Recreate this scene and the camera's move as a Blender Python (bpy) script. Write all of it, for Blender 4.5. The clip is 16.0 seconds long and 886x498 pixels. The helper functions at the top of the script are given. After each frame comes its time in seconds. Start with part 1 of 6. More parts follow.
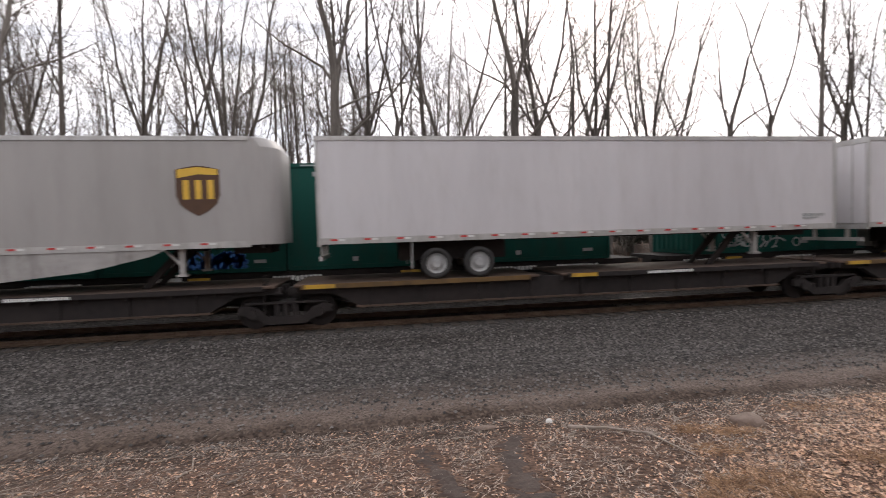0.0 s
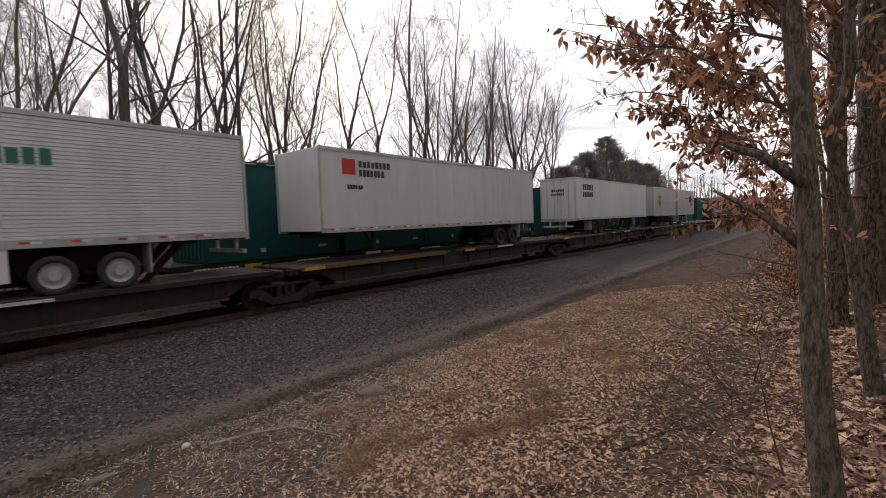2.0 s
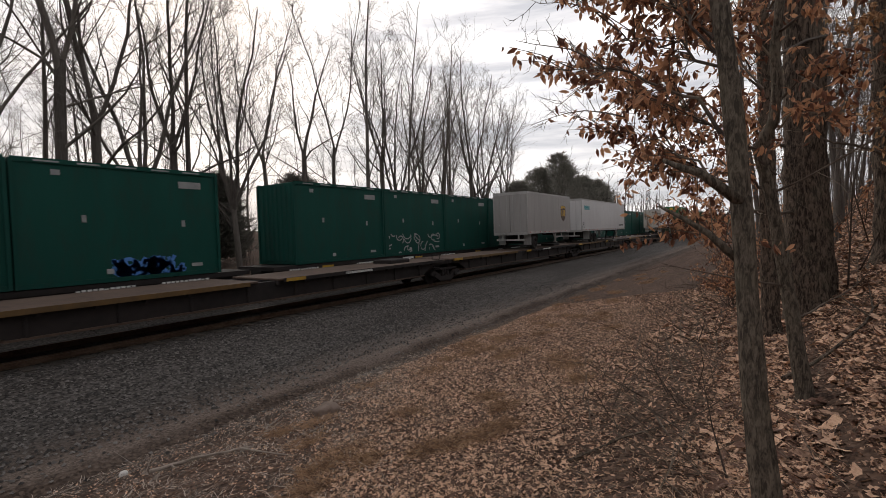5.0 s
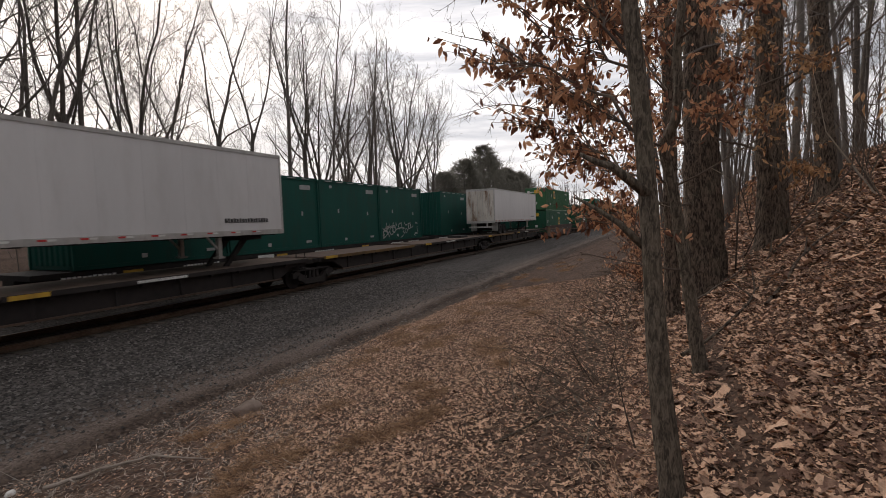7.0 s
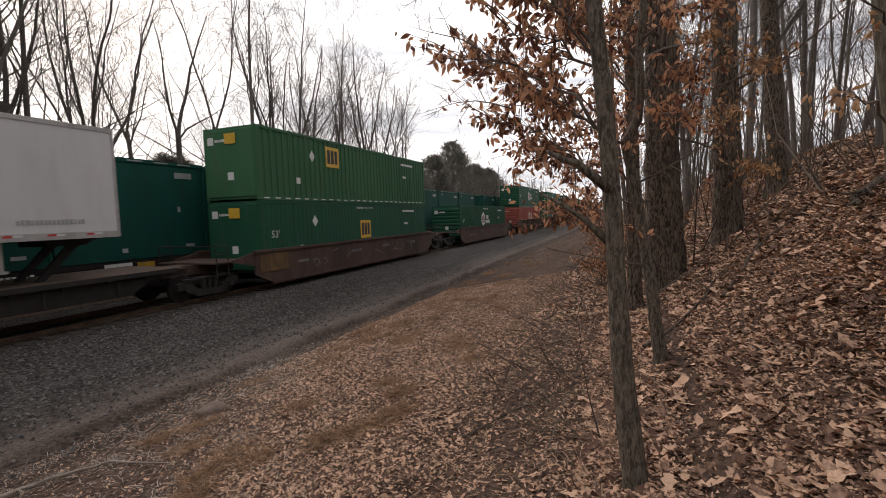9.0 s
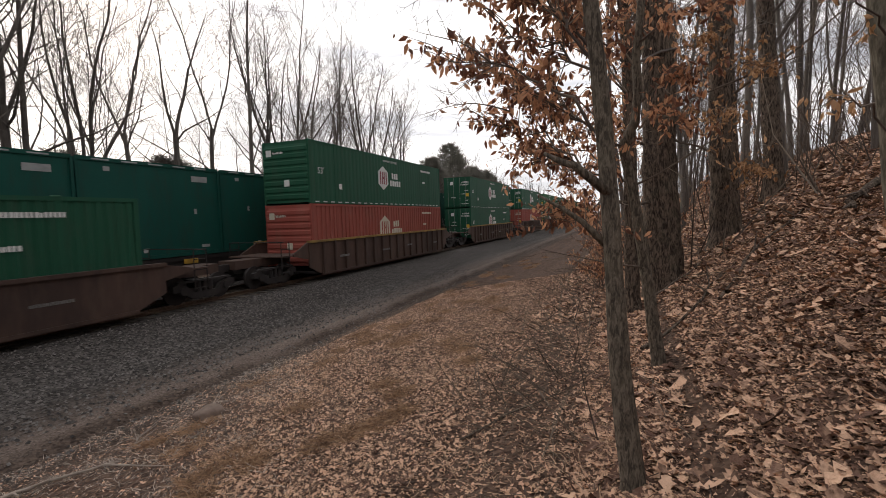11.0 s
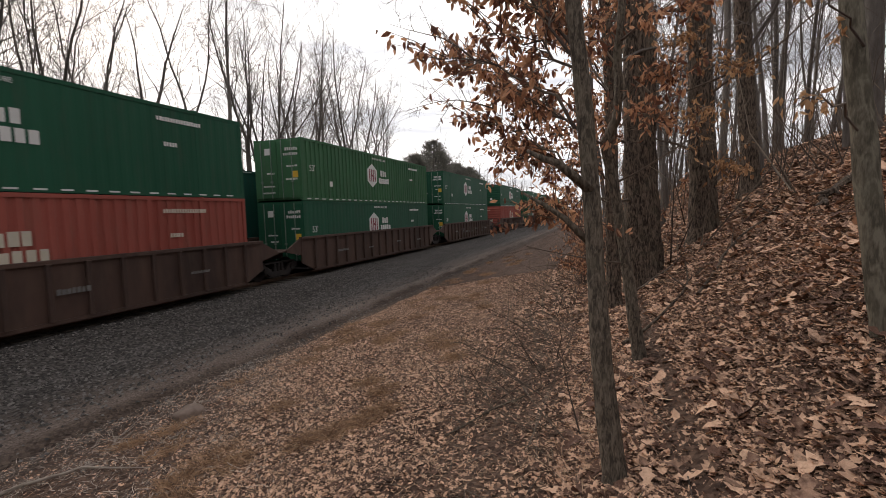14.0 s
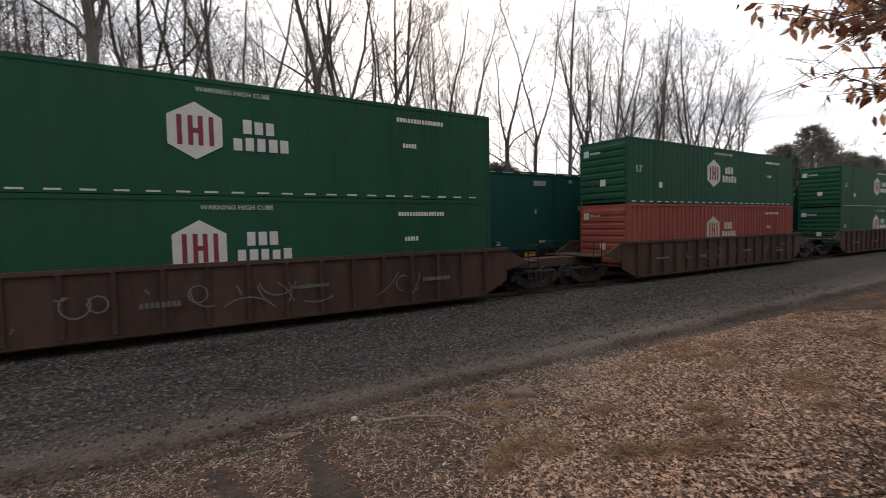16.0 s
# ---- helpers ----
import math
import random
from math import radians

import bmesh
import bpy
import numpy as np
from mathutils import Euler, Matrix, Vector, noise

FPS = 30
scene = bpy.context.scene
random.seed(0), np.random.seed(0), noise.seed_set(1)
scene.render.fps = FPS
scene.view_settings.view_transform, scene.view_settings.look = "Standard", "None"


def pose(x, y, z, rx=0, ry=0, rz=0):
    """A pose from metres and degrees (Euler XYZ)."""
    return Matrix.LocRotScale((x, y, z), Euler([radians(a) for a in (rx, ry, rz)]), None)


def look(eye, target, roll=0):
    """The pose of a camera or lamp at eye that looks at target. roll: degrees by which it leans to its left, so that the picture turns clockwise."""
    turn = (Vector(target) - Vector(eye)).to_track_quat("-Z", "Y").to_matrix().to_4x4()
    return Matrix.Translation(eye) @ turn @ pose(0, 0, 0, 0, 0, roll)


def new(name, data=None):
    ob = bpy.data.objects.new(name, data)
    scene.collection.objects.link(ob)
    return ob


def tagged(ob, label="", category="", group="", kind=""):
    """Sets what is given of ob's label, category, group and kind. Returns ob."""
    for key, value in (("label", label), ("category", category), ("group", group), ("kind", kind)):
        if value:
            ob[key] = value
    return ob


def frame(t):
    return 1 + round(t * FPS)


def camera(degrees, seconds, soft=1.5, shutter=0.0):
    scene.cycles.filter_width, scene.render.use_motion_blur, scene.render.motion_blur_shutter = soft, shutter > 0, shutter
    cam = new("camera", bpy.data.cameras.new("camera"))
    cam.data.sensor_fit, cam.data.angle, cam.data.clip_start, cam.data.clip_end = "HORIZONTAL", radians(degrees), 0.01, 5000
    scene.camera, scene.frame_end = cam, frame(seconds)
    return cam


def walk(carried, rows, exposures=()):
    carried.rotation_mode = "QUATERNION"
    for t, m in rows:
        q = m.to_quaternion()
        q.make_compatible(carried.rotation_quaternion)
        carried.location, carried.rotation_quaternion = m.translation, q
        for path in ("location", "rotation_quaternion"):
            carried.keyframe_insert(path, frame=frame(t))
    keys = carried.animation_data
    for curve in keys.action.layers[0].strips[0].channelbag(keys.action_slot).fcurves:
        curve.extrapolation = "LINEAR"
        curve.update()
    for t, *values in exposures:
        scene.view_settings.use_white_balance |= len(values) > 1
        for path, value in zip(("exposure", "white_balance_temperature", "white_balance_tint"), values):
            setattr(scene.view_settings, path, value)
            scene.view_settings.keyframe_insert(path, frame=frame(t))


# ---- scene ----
cam = camera(86.7, 16.0, soft=0.85, shutter=0.08)
EYE = Vector((0.0, 0.0, 2.55))
# seconds, turn to the right of the track's square, tilt up, roll
TURNS = [(0, 8.52, -2.25, -1.67), (.1, 14.23, -2.23, -1.78), (.2, 19.92, -2.19, -1.86), (.3, 26.16, -2.23, -1.84), (.4, 31.65, -2.24, -1.95),
         (.5, 36.59, -2.24, -2.08), (.6, 40.22, -2.2, -2.2), (.7, 42.5, -2.35, -2.14), (1, 45.5, -2.62, -2.14), (1.2, 46.61, -2.81, -2.15),
         (1.5, 48.56, -3.24, -2.1), (2, 50.85, -3.46, -1.97), (2.5, 52.42, -3.41, -1.97), (3, 53.65, -3.22, -1.93), (3.2, 54.05, -3.05, -1.88),
         (5.3, 56.95, -1.85, -1.73), (5.5, 58.06, -2.14, -1.73), (6, 61.12, -2.82, -1.77), (6.5, 63.43, -3.11, -1.84), (7, 64.95, -3.47, -1.84),
         (7.5, 66.47, -3.64, -1.85), (8, 67.78, -3.84, -1.79), (8.5, 68.53, -4.06, -1.78), (9, 68.76, -4.07, -1.85), (11.5, 69.11, -3.76, -1.8),
         (12, 69.34, -3.82, -1.8), (12.5, 69.84, -4.03, -1.86), (13, 70.38, -4.08, -1.84), (13.5, 70.76, -4.17, -1.86), (14, 71, -4.26, -1.84),
         (14.5, 71.16, -4.36, -1.84), (15, 69.51, -4.27, -1.75), (15.2, 65.96, -3.98, -1.75), (15.3, 63.2, -3.9, -1.65), (15.4, 59.8, -3.75, -1.54),
         (15.5, 56.24, -3.71, -1.43), (15.6, 51.9, -3.75, -1.21), (15.7, 46.9, -3.8, -1.0), (15.8, 42.1, -3.6, -0.85), (15.9, 37.4, -3.3, -0.88), (16, 32.15, -2.9, -0.97)]


def aim(turn, tilt, roll):
    a, b = radians(turn), radians(tilt)
    return look(EYE, EYE + Vector((math.sin(a) * math.cos(b), math.cos(a) * math.cos(b), math.sin(b))), roll)


walk(cam, [(t, aim(a, b, c)) for t, a, b, c in TURNS], exposures=[(0, 1.2, 6650, 15), (0.3, 1.0, 6650, 15), (0.9, 0.5, 6700, 14), (1.6, 0.3, 6750, 14), (3.1, 0.36, 6780, 14), (5.4, -0.08, 6800, 14), (6.2, -0.1, 6800, 14), (8, 0.28, 6850, 15), (11.4, .38, 6850, 14), (14.5, .38, 6820, 14), (15.2, 0.36, 6800, 14), (15.8, 0.38, 6700, 13), (16, 0.4, 6650, 13)])

# ---- sky and sun ----
SUN_TURN, SUN_RISE = radians(30), radians(28)
world = bpy.data.worlds.new("overcast_sky")
scene.world = world
world.use_nodes = True
wn, wl = world.node_tree.nodes, world.node_tree.links
background = wn["Background"]
sky = wn.new("ShaderNodeTexSky")
sky.sky_type, sky.sun_disc, sky.sun_elevation, sky.sun_rotation = "NISHITA", False, SUN_RISE, SUN_TURN
sky.dust_density, sky.air_density = 3.0, 1.0
coord = wn.new("ShaderNodeTexCoord")
squash = wn.new("ShaderNodeMapping")
squash.inputs["Scale"].default_value = (1.0, 1.0, 9.0)
cloud = wn.new("ShaderNodeTexNoise")
cloud.inputs["Scale"].default_value, cloud.inputs["Detail"].default_value, cloud.inputs["Roughness"].default_value = 2.6, 7, 0.55
ramp = wn.new("ShaderNodeValToRGB")
ramp.color_ramp.elements[0].position, ramp.color_ramp.elements[1].position = 0.4, 0.62
ramp.color_ramp.elements[0].color, ramp.color_ramp.elements[1].color = (7.2, 7.6, 8.2, 1), (13.2, 13.3, 13.4, 1)
veil = wn.new("ShaderNodeMixRGB")
veil.inputs["Fac"].default_value = 0.88
wl.new(coord.outputs["Generated"], squash.inputs["Vector"])
wl.new(squash.outputs["Vector"], cloud.inputs["Vector"])
wl.new(cloud.outputs["Fac"], ramp.inputs["Fac"])
wl.new(sky.outputs["Color"], veil.inputs["Color1"])
wl.new(ramp.outputs["Color"], veil.inputs["Color2"])
# the cloud is brighter round the hidden sun than behind the viewer
toward = wn.new("ShaderNodeVectorMath")
toward.operation = "DOT_PRODUCT"
toward.inputs[1].default_value = (math.sin(SUN_TURN) * math.cos(SUN_RISE), math.cos(SUN_TURN) * math.cos(SUN_RISE), math.sin(SUN_RISE))
wl.new(coord.outputs["Generated"], toward.inputs[0])
swell = wn.new("ShaderNodeMapRange")
swell.inputs["From Min"].default_value, swell.inputs["From Max"].default_value = -0.6, 1.0
swell.inputs["To Min"].default_value, swell.inputs["To Max"].default_value = 0.6, 1.22
wl.new(toward.outputs["Value"], swell.inputs["Value"])
bright = wn.new("ShaderNodeVectorMath")
bright.operation = "SCALE"
wl.new(veil.outputs["Color"], bright.inputs[0])
wl.new(swell.outputs["Result"], bright.inputs["Scale"])
wl.new(bright.outputs["Vector"], background.inputs["Color"])
background.inputs["Strength"].default_value = 0.085
sun = new("sun", bpy.data.lights.new("sun", "SUN"))
sun.data.energy, sun.data.angle, sun.data.color = 0.7, radians(14), (1.0, 0.95, 0.87)
sun.matrix_world = look((60 * math.sin(SUN_TURN), 60 * math.cos(SUN_TURN), 34), (0, 0, 0))


# ---- materials ----
def material(name, dark, light, scale=6.0, rough=0.7, metal=0.0, bump=0.0, bump_scale=40.0, island=0.0, streak=1.0, dirt=None, dirt_amount=0.35, per_object=0.0, thin=0.0):
    """A surface that varies between two colours at two scales; streak > 1 stretches the wear downwards."""
    m = bpy.data.materials.new(name)
    m.use_nodes = True
    n, l = m.node_tree.nodes, m.node_tree.links
    bsdf = n["Principled BSDF"]
    tc, mp = n.new("ShaderNodeTexCoord"), n.new("ShaderNodeMapping")
    mp.inputs["Scale"].default_value = (1, 1, 1 / streak)
    l.new(tc.outputs["Object"], mp.inputs["Vector"])
    big, fine = n.new("ShaderNodeTexNoise"), n.new("ShaderNodeTexNoise")
    for tex, s, d in ((big, scale * 0.12, 5), (fine, scale, 6)):
        tex.inputs["Scale"].default_value, tex.inputs["Detail"].default_value = s, d
        l.new(mp.outputs["Vector"], tex.inputs["Vector"])
    add = n.new("ShaderNodeMath")
    add.operation = "MULTIPLY_ADD"
    add.inputs[1].default_value = 0.55
    l.new(big.outputs["Fac"], add.inputs[0])
    half = n.new("ShaderNodeMath")
    half.operation, half.inputs[1].default_value = "MULTIPLY", 0.45
    l.new(fine.outputs["Fac"], half.inputs[0])
    l.new(half.outputs[0], add.inputs[2])
    value = add.outputs[0]
    for amount, node, out in ((island, "ShaderNodeNewGeometry", "Random Per Island"), (per_object, "ShaderNodeObjectInfo", "Random")):
        if amount:
            src, mul = n.new(node), n.new("ShaderNodeMath")
            mul.operation = "MULTIPLY_ADD"
            mul.inputs[1].default_value = amount
            l.new(src.outputs[out], mul.inputs[0])
            shift = n.new("ShaderNodeMath")
            shift.operation, shift.inputs[1].default_value = "SUBTRACT", amount / 2
            l.new(value, shift.inputs[0])
            l.new(shift.outputs[0], mul.inputs[2])
            value = mul.outputs[0]
    ramp = n.new("ShaderNodeValToRGB")
    e = ramp.color_ramp.elements
    e[0].position, e[1].position = 0.3, 0.7
    e[0].color, e[1].color = (*dark, 1), (*light, 1)
    l.new(value, ramp.inputs["Fac"])
    colour = ramp.outputs["Color"]
    if dirt:
        dn, dr, mix = n.new("ShaderNodeTexNoise"), n.new("ShaderNodeValToRGB"), n.new("ShaderNodeMixRGB")
        dm = n.new("ShaderNodeMapping")
        dm.inputs["Scale"].default_value = (1, 1, 0.25)
        l.new(tc.outputs["Object"], dm.inputs["Vector"])
        l.new(dm.outputs["Vector"], dn.inputs["Vector"])
        dn.inputs["Scale"].default_value, dn.inputs["Detail"].default_value, dn.inputs["Roughness"].default_value = 2.3, 9, 0.7
        dr.color_ramp.elements[0].position, dr.color_ramp.elements[1].position = 0.48, 0.78
        dr.color_ramp.elements[1].color = (dirt_amount * 2, dirt_amount * 2, dirt_amount * 2, 1)
        l.new(dn.outputs["Fac"], dr.inputs["Fac"])
        l.new(dr.outputs["Color"], mix.inputs["Fac"])
        l.new(colour, mix.inputs["Color1"])
        mix.inputs["Color2"].default_value = (*dirt, 1)
        colour = mix.outputs["Color"]
    l.new(colour, bsdf.inputs["Base Color"])
    bsdf.inputs["Roughness"].default_value, bsdf.inputs["Metallic"].default_value = rough, metal
    if thin:
        glow, both = n.new("ShaderNodeBsdfTranslucent"), n.new("ShaderNodeMixShader")
        both.inputs["Fac"].default_value = thin
        l.new(colour, glow.inputs["Color"])
        l.new(bsdf.outputs[0], both.inputs[1])
        l.new(glow.outputs[0], both.inputs[2])
        l.new(both.outputs[0], n["Material Output"].inputs["Surface"])
    if bump:
        b, t = n.new("ShaderNodeBump"), n.new("ShaderNodeTexNoise")
        t.inputs["Scale"].default_value, t.inputs["Detail"].default_value = bump_scale, 6
        l.new(mp.outputs["Vector"], t.inputs["Vector"])
        b.inputs["Strength"].default_value, b.inputs["Distance"].default_value = bump, 0.02
        l.new(t.outputs["Fac"], b.inputs["Height"])
        l.new(b.outputs["Normal"], bsdf.inputs["Normal"])
    return m


BARK = material("grey_brown_bark", (.075, .062, .054), (.19, .165, .145), 14, .9, bump=.9, bump_scale=28, streak=5, per_object=.25)


def bark_material(name, furrow, ridge, bloom, scale, depth):
    """Bark: long upright furrows between plates, with patches of grey-green bloom."""
    m = bpy.data.materials.new(name)
    m.use_nodes = True
    n, l = m.node_tree.nodes, m.node_tree.links
    bsdf = n["Principled BSDF"]
    bsdf.inputs["Roughness"].default_value = .95
    bsdf.inputs["Specular IOR Level"].default_value = .2
    tc, mp = n.new("ShaderNodeTexCoord"), n.new("ShaderNodeMapping")
    mp.inputs["Scale"].default_value = (1, 1, .3)
    l.new(tc.outputs["Object"], mp.inputs["Vector"])
    plates, grain, patch = n.new("ShaderNodeTexNoise"), n.new("ShaderNodeTexNoise"), n.new("ShaderNodeTexNoise")
    plates.inputs["Scale"].default_value, plates.inputs["Detail"].default_value, plates.inputs["Distortion"].default_value = scale, 3, .8
    grain.inputs["Scale"].default_value, grain.inputs["Detail"].default_value = scale * 4, 5
    patch.inputs["Scale"].default_value, patch.inputs["Detail"].default_value = 3.5, 6
    l.new(mp.outputs["Vector"], plates.inputs["Vector"])
    l.new(mp.outputs["Vector"], grain.inputs["Vector"])
    l.new(tc.outputs["Object"], patch.inputs["Vector"])
    both = n.new("ShaderNodeMath")
    both.operation, both.inputs[1].default_value = "MULTIPLY_ADD", .4
    l.new(grain.outputs["Fac"], both.inputs[0])
    l.new(plates.outputs["Fac"], both.inputs[2])
    ramp = n.new("ShaderNodeValToRGB")
    ramp.color_ramp.elements[0].position, ramp.color_ramp.elements[1].position = .58, .84
    ramp.color_ramp.elements[0].color, ramp.color_ramp.elements[1].color = (*furrow, 1), (*ridge, 1)
    l.new(both.outputs[0], ramp.inputs["Fac"])
    pr, mix = n.new("ShaderNodeMapRange"), n.new("ShaderNodeMixRGB")
    pr.inputs["From Min"].default_value, pr.inputs["From Max"].default_value, pr.inputs["To Max"].default_value = .5, .72, .35
    l.new(patch.outputs["Fac"], pr.inputs["Value"])
    l.new(pr.outputs["Result"], mix.inputs["Fac"])
    l.new(ramp.outputs["Color"], mix.inputs["Color1"])
    mix.inputs["Color2"].default_value = (*bloom, 1)
    l.new(mix.outputs["Color"], bsdf.inputs["Base Color"])
    b = n.new("ShaderNodeBump")
    b.inputs["Strength"].default_value, b.inputs["Distance"].default_value = 1.0, depth
    l.new(both.outputs[0], b.inputs["Height"])
    l.new(b.outputs["Normal"], bsdf.inputs["Normal"])
    return m


BARK_NEAR = bark_material("furrowed_bark", (.028, .02, .016), (.16, .12, .092), (.13, .118, .085), 30, .02)
BARK_YOUNG = bark_material("grey_green_young_bark", (.05, .04, .031), (.165, .135, .105), (.17, .15, .11), 46, .008)
BARK_SMOOTH = bark_material("smooth_grey_bark", (.07, .06, .045), (.17, .15, .115), (.19, .175, .13), 26, .005)
TWIG = material("dead_twig", (.07, .05, .04), (.2, .16, .12), 18, .9, island=.5)
LEAF_TREE = material("withered_beech_leaf", (.15, .062, .038), (.62, .335, .19), 12, .6, island=1.0, thin=.55)
LEAF_YELLOW = material("pale_tan_leaf", (.24, .115, .05), (.56, .33, .17), 12, .6, island=.7, thin=.45)
LITTER = material("dry_leaf_litter", (.125, .062, .04), (.68, .43, .29), 32, .8, island=.95, bump=.8, bump_scale=70)
LITTER_SMALL = material("crumbled_leaf_litter", (.1, .052, .034), (.62, .385, .255), 9, .85, island=1.0)
GRASS = material("dead_straw_grass", (.13, .068, .036), (.36, .21, .115), 9, .85, island=.6)
STRAW = material("bleached_stalks", (.045, .033, .027), (.46, .375, .31), 9, .85, island=1.0)
CHAFF = material("dry_grass_chaff", (.06, .035, .024), (.44, .285, .18), 9, .85, island=1.0)
STICK = material("weathered_stick", (.12, .095, .078), (.32, .265, .22), 30, .85, bump=.4, bump_scale=60, per_object=.4)
STONE_BITS = material("crushed_ballast_stone", (.03, .027, .025), (.155, .14, .13), 9, .85, island=.9)
ROCK = material("brown_fieldstone", (.12, .086, .068), (.23, .165, .132), 12, .85, bump=.5, bump_scale=30)
PALE_STONE = material("pale_stone", (.55, .53, .5), (.75, .73, .7), 20, .8)
NEEDLE = material("dull_pine_needles", (.1, .094, .076), (.22, .205, .168), 3, .85, island=.8)
RAIL = material("rusty_rail_steel", (.06, .035, .025), (.2, .14, .1), 20, .5, metal=.6, bump=.2)
TIE = material("creosoted_timber", (.03, .025, .02), (.1, .08, .065), 20, .9, bump=.5)
WHITE_PANEL = material("white_trailer_panel", (.52, .5, .51), (.63, .61, .62), 1.6, .38, streak=6, dirt=(.34, .31, .28), dirt_amount=.12)
WHITE_CLEAN = material("bright_white_panel", (.58, .57, .57), (.68, .67, .67), 1.6, .35, streak=6, dirt=(.36, .33, .3), dirt_amount=.12)
GREY_PANEL = material("silver_grey_panel", (.31, .295, .28), (.4, .38, .365), 1.6, .4, streak=6, dirt=(.22, .2, .18), dirt_amount=.15)
SKIRT = material("road_grimed_skirt", (.26, .245, .23), (.42, .4, .385), 2.5, .55, streak=.4, dirt=(.07, .055, .045), dirt_amount=.5)
OLD_DOOR = material("rusted_white_door", (.5, .46, .4), (.66, .63, .58), 3, .6, streak=4, dirt=(.16, .08, .04), dirt_amount=.85)
ALU = material("dull_aluminium_rail", (.38, .37, .36), (.56, .55, .53), 8, .45, metal=.4, dirt=(.18, .15, .12), dirt_amount=.3)
GREEN_BOX = material("forest_green_container_paint", (.01, .068, .037), (.018, .098, .056), 1.5, .62, streak=5, dirt=(.045, .065, .045), dirt_amount=.25)
GREEN_LIGHT = material("faded_green_container_paint", (.03, .11, .05), (.055, .155, .075), 1.5, .62, streak=5, dirt=(.08, .1, .065), dirt_amount=.25)
ROD = material("weathered_grey_green_rod", (.1, .15, .12), (.24, .29, .25), 12, .55, metal=.2)
GREEN_WASTE = material("teal_green_waste_box_paint", (.003, .05, .039), (.007, .08, .062), 1.2, .62, streak=5, dirt=(.025, .035, .028), dirt_amount=.3)
RED_BOX = material("faded_red_container_paint", (.245, .054, .04), (.365, .1, .077), 1.5, .62, streak=5, dirt=(.2, .1, .075), dirt_amount=.3)
STEEL_BROWN = material("rust_brown_car_steel", (.033, .0175, .0135), (.096, .051, .037), 3, .8, bump=.25, bump_scale=12, streak=3, dirt=(.11, .07, .05), dirt_amount=.3)
STEEL_DARK = material("grimy_dark_steel", (.01, .008, .008), (.03, .022, .02), 5, .85, bump=.2)
DECK = material("weathered_deck_edge", (.045, .027, .02), (.125, .08, .058), 6, .85)
MID_YELLOW = material("scuffed_yellow_edge_paint", (.09, .055, .022), (.42, .25, .05), 2.2, .75, dirt=(.06, .035, .022), dirt_amount=.5)
YELLOW = material("chipped_yellow_paint", (.4, .22, .02), (.62, .38, .04), 6, .7, dirt=(.16, .08, .04), dirt_amount=.5)
WORN_YELLOW = material("worn_yellow_edge_paint", (.03, .021, .016), (.2, .11, .03), 1.6, .75, dirt=(.045, .03, .021), dirt_amount=.5)
RUBBER = material("dusty_black_rubber", (.016, .015, .015), (.045, .042, .04), 9, .85)
RIM = material("white_painted_steel_rim", (.3, .3, .3), (.46, .46, .45), 9, .5, dirt=(.2, .17, .14), dirt_amount=.3)
BLACK = material("black_plastic", (.012, .012, .013), (.035, .035, .036), 9, .5)
DECAL_WHITE = material("white_marking", (.6, .6, .58), (.75, .75, .73), 5, .6)
DECAL_BLACK = material("black_marking", (.02, .02, .022), (.05, .05, .05), 5, .6)
DECAL_MAROON = material("maroon_marking", (.2, .025, .04), (.28, .045, .06), 5, .6)
DECAL_RED = material("red_marking", (.45, .03, .03), (.6, .06, .05), 5, .6)
DECAL_GREEN = material("dark_green_marking", (.012, .12, .075), (.02, .16, .1), 2, .5)
DECAL_GOLD = material("gold_marking", (.6, .36, .03), (.75, .46, .06), 5, .5)
DECAL_BROWN = material("brown_marking", (.06, .026, .012), (.09, .04, .018), 5, .5)
DECAL_TEAL = material("teal_marking", (.02, .3, .34), (.04, .4, .42), 5, .5)
DECAL_BLUE = material("blue_spray_paint", (.03, .12, .42), (.1, .3, .72), 9, .6)
DECAL_GREY = material("grey_spray_paint", (.22, .23, .23), (.42, .43, .42), 5, .7)
SPRAY = material("faded_spray_paint", (.1, .095, .09), (.2, .19, .18), 5, .7)


for paint in (GREEN_BOX, GREEN_LIGHT, GREEN_WASTE, RED_BOX):
    paint.node_tree.nodes["Principled BSDF"].inputs["Specular IOR Level"].default_value = .2


# ---- mesh helpers ----
def box(bm, x0, x1, y0, y1, z0, z1):
    v = [bm.verts.new(p) for p in ((x0, y0, z0), (x1, y0, z0), (x1, y1, z0), (x0, y1, z0), (x0, y0, z1), (x1, y0, z1), (x1, y1, z1), (x0, y1, z1))]
    for f in ((3, 2, 1, 0), (4, 5, 6, 7), (0, 1, 5, 4), (1, 2, 6, 5), (2, 3, 7, 6), (3, 0, 4, 7)):
        bm.faces.new([v[i] for i in f])
    return v


def soft_box(bm, x0, x1, y0, y1, z0, z1, r=0.03, segments=2):
    got = set(box(bm, x0, x1, y0, y1, z0, z1))
    edges = [e for e in bm.edges if e.verts[0] in got and e.verts[1] in got]
    bmesh.ops.bevel(bm, geom=edges, offset=r, segments=segments, affect="EDGES", profile=0.5)


